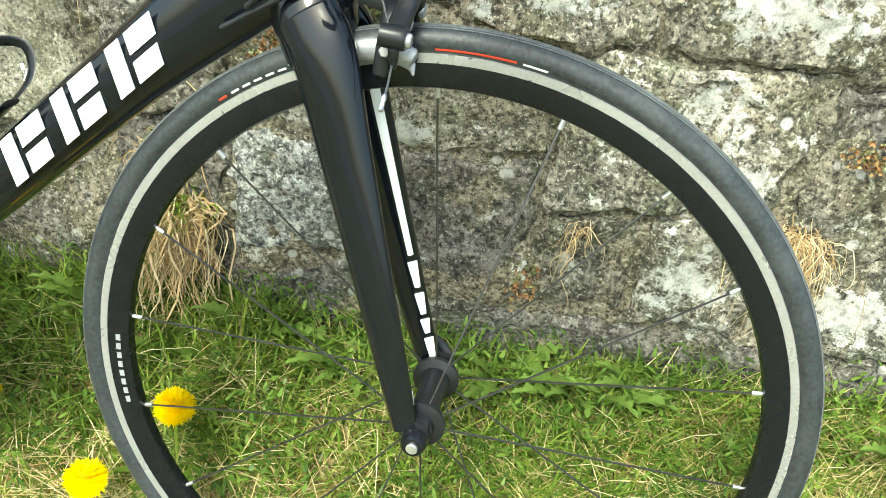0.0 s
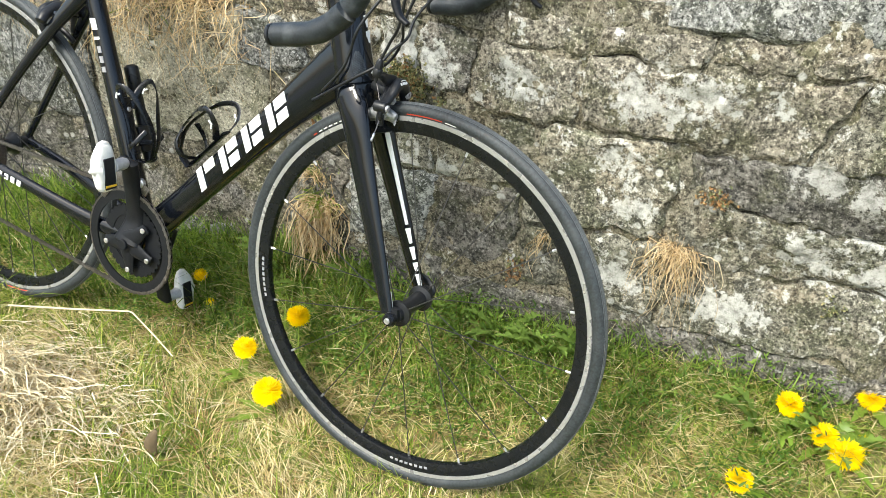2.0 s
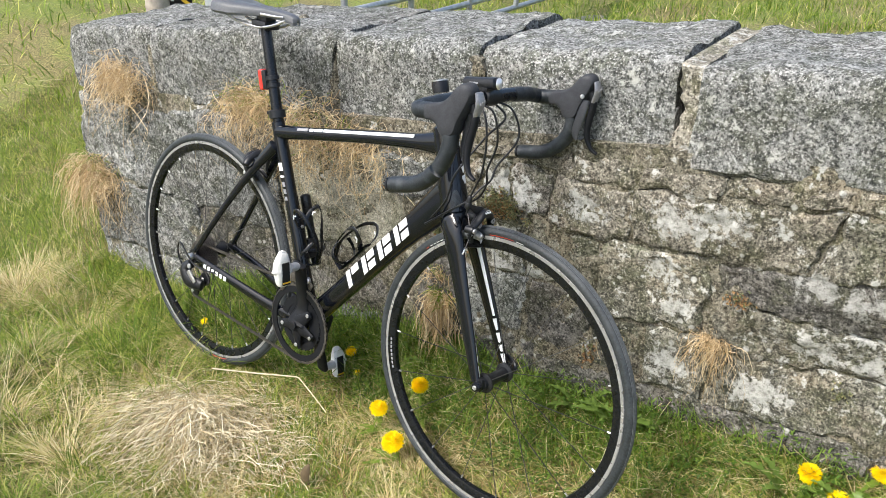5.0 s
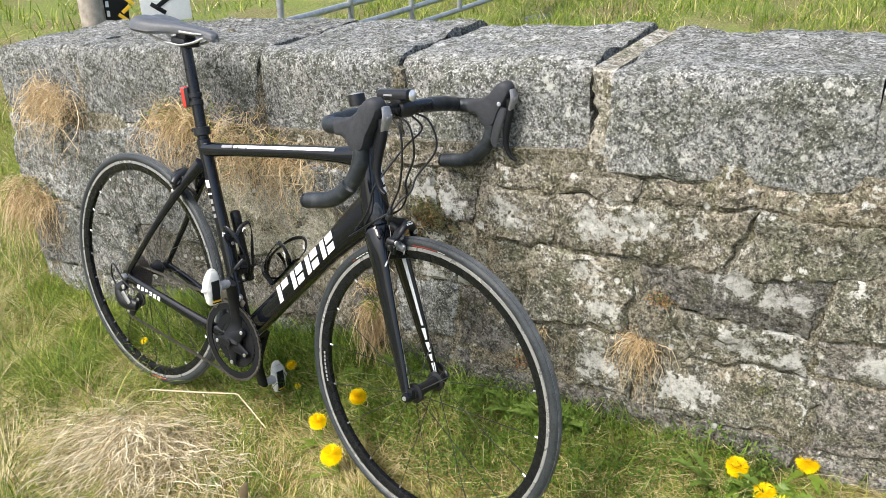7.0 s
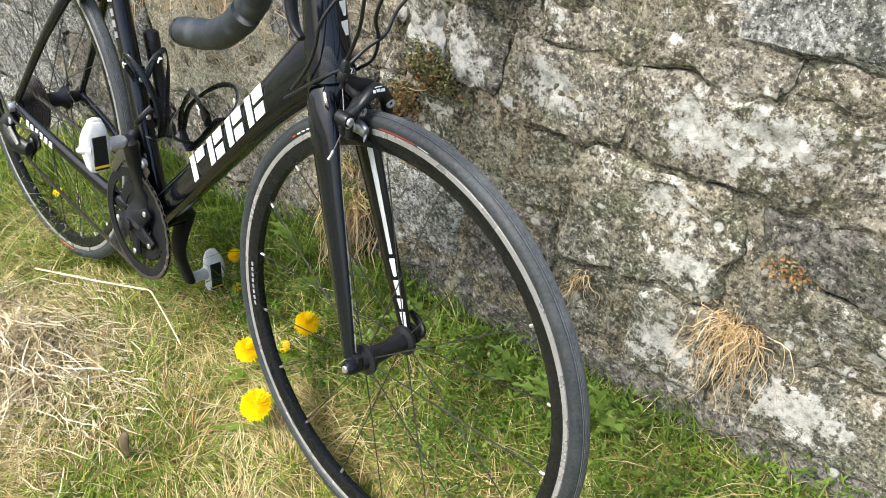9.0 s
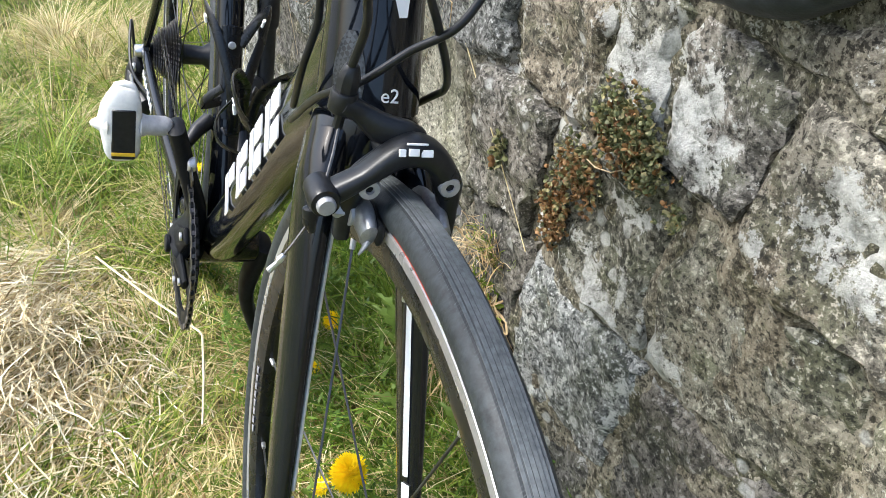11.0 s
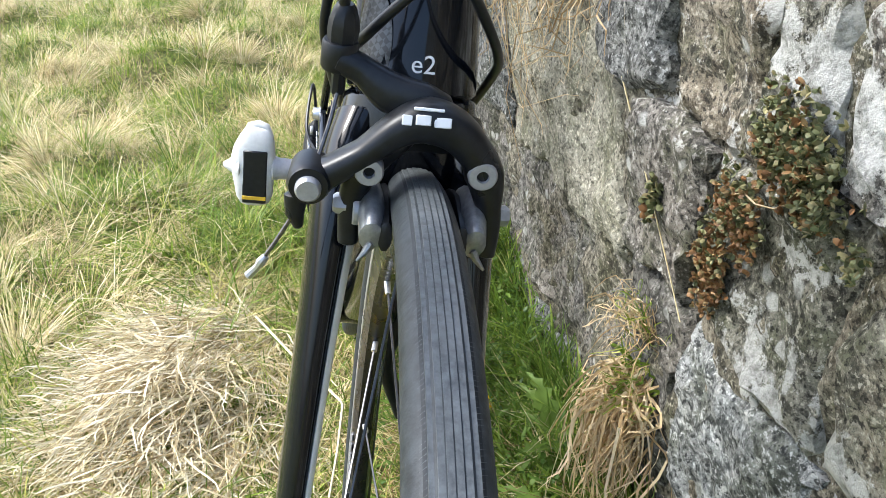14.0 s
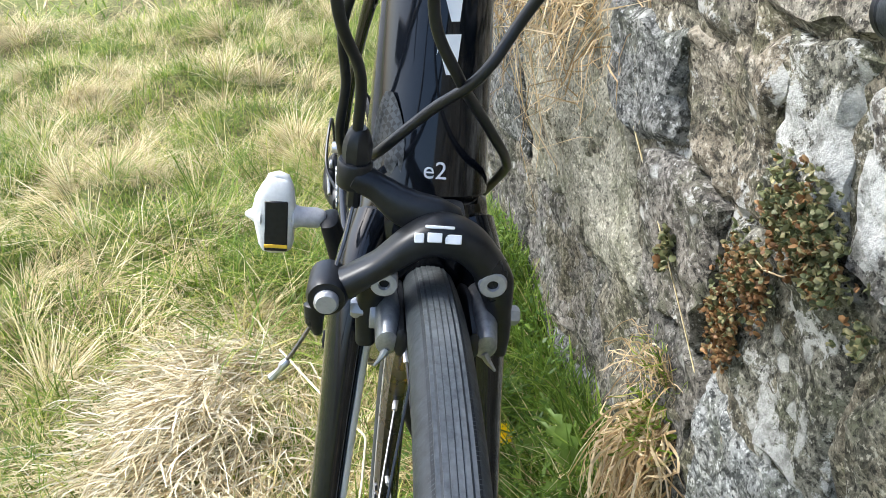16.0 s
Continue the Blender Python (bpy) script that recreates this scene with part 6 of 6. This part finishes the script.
def stonecrop(label, at, n, w, h, rust, seed, size=0.0032):
    """A cushion of small fleshy leaves clinging to the stones."""
    rng = np.random.RandomState(seed)
    plant = empty("stonecrop", pose(0, 0, 0), label, "plant", "plants on the wall")
    for name, count, low, stuff in (("green_foliage", int(n * (1 - rust)), 0.3, STONECROP), ("rusty_foliage", int(n * rust), -0.3, RUST)):
        verts, faces = [], []
        hub = np.c_[rng.normal(0, w, 1 + count // 4), rng.normal(low * h, h, 1 + count // 4), np.abs(rng.normal(0, 0.006, 1 + count // 4))]
        for i in range(count):
            q = hub[i % len(hub)]
            x = at[0] + q[0]
            r = size * rng.uniform(0.6, 1.2)
            heart = np.array((x, wall_y(x) - 0.013 - q[2], at[1] + q[1]))
            way = np.array((rng.normal(0, 0.8), -0.8, rng.normal(0.2, 0.8)))
            way /= np.linalg.norm(way)
            c = heart + way * size * rng.uniform(0.6, 1.6)
            a = np.cross(way, rng.normal(0, 1, 3))
            a /= np.linalg.norm(a)
            b = np.cross(way, a)
            k0 = len(verts)
            verts.append(c + b * r * 0.45)
            for s in range(6):
                t = s * math.pi / 3
                verts.append(c + (way * math.cos(t) * 1.4 + a * math.sin(t)) * r)
            verts.append(c - b * r * 0.45)
            faces += [(k0, k0 + 1 + s, k0 + 1 + (s + 1) % 6) for s in range(6)] + [(k0 + 7, k0 + 1 + (s + 1) % 6, k0 + 1 + s) for s in range(6)]
        if count:
            part(name, (verts, faces), stuff, plant, "rust-orange fleshy leaves" if stuff is RUST else "grey-green fleshy leaves")


stonecrop("green and orange stonecrop cushion on the wall", (0.850, 0.604), 2300, 0.018, 0.014, 0.28, 71, 0.0020)
stonecrop("orange and green stonecrop on the wall", (0.806, 0.540), 1200, 0.013, 0.012, 0.60, 70, 0.0019)
stonecrop("rust-coloured stonecrop trailing down the wall", (0.784, 0.487), 1200, 0.010, 0.017, 0.85, 72, 0.0018)
stonecrop("grey-green stonecrop sprig on the wall", (0.889, 0.588), 320, 0.010, 0.010, 0.15, 77, 0.0020)
stonecrop("small green stonecrop rosette on the wall", (0.671, 0.480), 90, 0.006, 0.009, 0.1, 73)
stonecrop("tiny green stonecrop rosette on the wall", (0.928, 0.573), 110, 0.007, 0.006, 0.1, 78, 0.0019)
stonecrop("orange-brown moss in a wall joint", (1.435, 0.540), 260, 0.016, 0.008, 0.75, 74, 0.002)
stonecrop("orange-brown moss low on the wall", (1.118, 0.285), 240, 0.012, 0.013, 0.6, 75, 0.002)
stonecrop("dark green moss in a wall crack", (1.66, 0.40), 120, 0.012, 0.012, 0.0, 76, 0.002)


def dandelion(at, r, stem, seed, closed=False):
    rng = np.random.RandomState(seed)
    gz = float(ground_z(at[0], at[1]))
    plant = empty("dandelion", pose(at[0], at[1], gz), "bright yellow dandelion in full flower in the grass" if r > 0.012 else "small yellow dandelion bud in the grass", "flower", "dandelions in the verge")
    top = np.array((0, 0, at[2] - gz))
    lean = rng.normal(0, 0.012, 2)
    part("stem", sweep(spline([(lean[0], lean[1], -0.01), (lean[0] * 0.5, lean[1] * 0.5, top[2] * 0.5), tuple(top)], 3), 0.0018, 6), LUSH, plant, "pale green stem")
    n = 280 if r > 0.012 else 60
    tilt = Matrix.Rotation(radians(38), 3, "X") @ Matrix.Rotation(radians(rng.uniform(-12, 18)), 3, "Y")
    az = np.arange(n) * 2.39996
    up = np.sqrt(1 - (np.arange(n) + 0.5) / n)
    way = np.c_[np.cos(az) * np.sqrt(1 - up ** 2), np.sin(az) * np.sqrt(1 - up ** 2), up * 0.40 + 0.02]
    way /= np.linalg.norm(way, axis=1)[:, None]
    t = np.array(tilt)
    way = way @ t.T
    facing = np.c_[way[:, 0], way[:, 1], -np.abs(way[:, 2]) * 0.3]
    facing /= np.linalg.norm(facing, axis=1)[:, None]
    head = ribbons("flower_head", np.tile(top, (n, 1)), way, r * rng.uniform(0.95, 1.18, n), np.full(n, r * 0.26), rng.uniform(0.05, 0.3, n), facing, PETAL)
    head.parent = plant
    tagged(head, "yellow flower head")
    part("flower_core", lathe([(0.002, -r * 0.05), (r * 0.70, r * 0.0), (r * 0.92, r * 0.10), (r * 0.80, r * 0.26), (r * 0.55, r * 0.37), (r * 0.3, r * 0.42), (0.001, r * 0.43)], top, tuple(tilt @ Vector((0, 0, 1))), 18), PETAL, plant, "dense yellow middle")
    part("calyx", lathe([(0.001, -0.010), (0.005, -0.006), (0.006, 0.0)], top, tuple(tilt @ Vector((0, 0, 1))), 10), LUSH, plant)
    if r > 0.012:
        for k in range(4):
            a = rng.uniform(0, 2 * math.pi)
            d = np.array((math.cos(a), math.sin(a), 0.0))
            s = np.array((-d[1], d[0], 0.0))
            length, v, f = rng.uniform(0.05, 0.09), [], []
            for i in range(9):
                u = i / 8
                wide = 0.010 * math.sin(math.pi * min(1, u * 0.85 + 0.12)) * (1.0 if i % 2 else 0.55)
                c = d * length * u + np.array((0, 0, 0.010 + 0.026 * u - 0.022 * u * u))
                v += [c - s * wide, c + np.array((0, 0, -0.001)), c + s * wide]
            f = grid_faces(9, 3)
            part("leaf", (v, f), LUSH, plant, "toothed green leaf")


for k, (x, y, z, r) in enumerate(((0.765, -0.024, 0.060, 0.026), (0.672, 0.042, 0.082, 0.021), (0.744, 0.121, 0.134, 0.021), (0.448, 0.212, 0.078, 0.014), (0.505, 0.165, 0.055, 0.010), (-0.068, 0.139, 0.035, 0.012), (0.700, 0.104, 0.062, 0.012), (1.649, 0.207, 0.230, 0.022), (1.714, 0.180, 0.210, 0.021), (1.752, 0.164, 0.200, 0.026), (1.776, 0.200, 0.200, 0.018), (1.777, 0.262, 0.255, 0.022), (1.793, 0.255, 0.220, 0.010), (1.603, 0.090, 0.135, 0.021))):
    dandelion((x, y, z), r, 0.05, 80 + k)


def weed(at, count, size, seed):
    """A leafy weed: toothed leaves that arch out of one root."""
    rng = np.random.RandomState(seed)
    plant = empty("weed", pose(at[0], at[1], float(ground_z(at[0], at[1])) - 0.004), "leafy green weed with toothed leaves at the wall foot", "weed", "weeds at the wall foot")
    for k in range(count):
        a = rng.uniform(0, 2 * math.pi)
        d = np.array((math.cos(a), 0.6 * math.sin(a) - 0.25, 0.0))
        s = np.array((-d[1], d[0], 0.0))
        s /= np.linalg.norm(s)
        length, rise, v = size * rng.uniform(0.6, 1.1), rng.uniform(0.7, 1.4), []
        for i in range(13):
            u = i / 12
            wide = length * 0.13 * math.sin(math.pi * min(1, u * 0.85 + 0.13)) * (1.0 if i % 2 else 0.35)
            c = d * length * u * 0.8 + np.array((0, 0, length * rise * (u - 0.55 * u * u)))
            v += [c - s * wide + np.array((0, 0, wide * 0.4)), c, c + s * wide + np.array((0, 0, wide * 0.4))]
        part("leaf", (v, grid_faces(13, 3)), WEEDLEAF, plant)


for k, (x, dy, n, size) in enumerate(((1.13, 0.05, 11, 0.13), (1.22, 0.06, 11, 0.13), (1.30, 0.05, 9, 0.11), (1.05, 0.07, 9, 0.10), (0.93, 0.06, 9, 0.12), (0.80, 0.05, 9, 0.11), (1.62, 0.10, 9, 0.12), (1.74, 0.09, 10, 0.12), (0.60, 0.05, 9, 0.11), (0.40, 0.07, 9, 0.09), (0.50, 0.06, 9, 0.10), (0.70, 0.07, 9, 0.10))):
    weed((x, wall_y(x) - dy), n, size, 120 + k)


def oddments():
    bark = thing_mesh("dead_leaf", sweep(spline([(0.636, -0.205, 0.0), (0.640, -0.207, 0.03), (0.650, -0.203, 0.062)], 4), [(0.004, 0.011), (0.004, 0.015), (0.006, 0.011), (0.002, 0.004)], 8), BARK)
    tagged(bark, "curled brown dead leaf standing in the grass", "leaf")
    for k, (x, y, s) in enumerate(((0.62, -0.398, 0.020), (0.72, -0.391, 0.022), (0.789, -0.370, 0.017), (0.879, -0.271, 0.018), (0.935, -0.258, 0.016), (1.069, -0.190, 0.016))):
        rng = np.random.RandomState(300 + k)
        a, v = rng.uniform(0, 3.1), []
        for i in range(7):
            for j in range(5):
                u, w = i / 6 - 0.5, (j / 4 - 0.5) * math.sin(math.pi * (i + 0.5) / 7) * 0.9
                v.append((x + s * 2 * (u * math.cos(a) - w * math.sin(a)), y + s * 2 * (u * math.sin(a) + w * math.cos(a)), float(ground_z(x, y)) + 0.013 + rng.normal(0, 0.0025) + 0.03 * w * w + 0.010 * u))
        crumb = thing_mesh("dead_leaf", (v, grid_faces(7, 5)), PALE)
        thick = crumb.modifiers.new("thickness", "SOLIDIFY")
        thick.thickness = 0.0012
        tagged(crumb, "pale crumpled dead leaf lying in the grass", "leaf", "dead leaves in the verge")
    pts = [(0.800, wall_y(0.80) - 0.022, 0.551), (0.811, wall_y(0.811) - 0.020, 0.558), (0.830, wall_y(0.83) - 0.022, 0.560), (0.848, wall_y(0.848) - 0.020, 0.566), (0.875, wall_y(0.875) - 0.012, 0.588)]
    tagged(thing_mesh("twig", sweep(pts, 0.0006, 6), TAN), "thin bent twig caught in the plants on the wall", "twig")
    stem = [(0.50, wall_y(0.50) - 0.020, 0.61), (0.566, wall_y(0.566) - 0.018, 0.556), (0.657, wall_y(0.657) - 0.018, 0.486), (0.71, wall_y(0.71) - 0.018, 0.444), (0.75, wall_y(0.75) - 0.018, 0.41)]
    tagged(thing_mesh("hanging_straw", sweep(spline(stem, 5), [0.0009, 0.0006], 6), STRAW), "long pale straw hanging across the wall", "straw")


oddments()


def pebble(x, y, z, size, seed):
    """A water-worn stone lying on the coping."""
    rng = np.random.RandomState(seed)
    v = []
    for i in range(9):
        a = math.pi * i / 8
        for k in range(14):
            b = 2 * math.pi * k / 14
            r = size * (1 + 0.10 * math.sin(2 * b + seed) + 0.05 * rng.normal())
            v.append((x + r * math.sin(a) * math.cos(b), y + 0.7 * r * math.sin(a) * math.sin(b), z + 0.5 * r * math.cos(a)))
    tagged(thing_mesh("pebble", (v, grid_faces(9, 14, True)), FILLING), "small pale pebble lying on the coping", "stone")


pebble(0.002, 0.584, 0.892, 0.017, 5)

# ---- behind the wall ----
def gate():
    g = empty("field_gate", pose(-0.53, 1.42, 0.0), "galvanised tubular steel field gate standing behind the wall", "gate")
    for z in (0.53, 0.62, 0.72, 0.85, 1.00, 1.17):
        part("rail", sweep([(0, 0.0, z), (0, 3.0, z)], 0.0145, 12, side=(1, 0, 0)), GALV, g)
    for y in (0.0, 0.48, 1.0, 1.5, 2.0, 2.5, 3.0):
        foot = float(ground_z(-0.53, 1.42 + y)) - 0.1 if y in (0.0, 3.0) else 0.54
        part("upright", sweep([(0.004, y, foot), (0.004, y, 1.22)], 0.0145, 12, side=(1, 0, 0)), GALV, g)


def sign_post():
    x, y = -1.50, 1.27
    z = float(ground_z(x, y))
    p = empty("sign_post", pose(x, y, z), "round weathered wooden post carrying small notice boards", "post")
    part("post", sweep([(0, 0, -0.2), (0.004, 0, 0.5), (0, 0, 1.2)], [0.055, 0.054, 0.052], 20), POSTWOOD, p)
    board = part("notice_board", rounded((0.11, 0.012, 0.6), 0.003, pose(0.075, 0.088, 0.95 - z, 0, 3, 47)), BLACK, p, "black notice board with gold pattern")
    for k in range(6):
        part("pattern", rounded((0.045, 0.004, 0.016), 0.001, pose(0.100 + 0.012 * (k % 3 - 1), 0.108 + 0.013 * (k % 3 - 1), 0.67 + 0.035 * k - z, 0, 40 * (-1) ** k, 47)), YELLOWMARK, board, "gold bar")
    for k in range(4):
        part("mark", rounded((0.014, 0.004, 0.026), 0.001, pose(0.048, 0.050, 0.69 + 0.042 * k - z, 0, 3, 47)), WHITE, board, "white bar")
    sheet = part("notice_board", rounded((0.22, 0.010, 0.6), 0.003, pose(0.205, 0.235, 0.94 - z, 0, -2, 47)), WHITE, p, "white notice board with black marks")
    for k in range(2):
        part("mark", rounded((0.075, 0.004, 0.020), 0.001, pose(0.192 + 0.02 * k, 0.213 + 0.02 * k, 0.70 + 0.03 * k - z, 0, 35 - 70 * k, 47)), BLACK, sheet, "black bar")


gate()
sign_post()
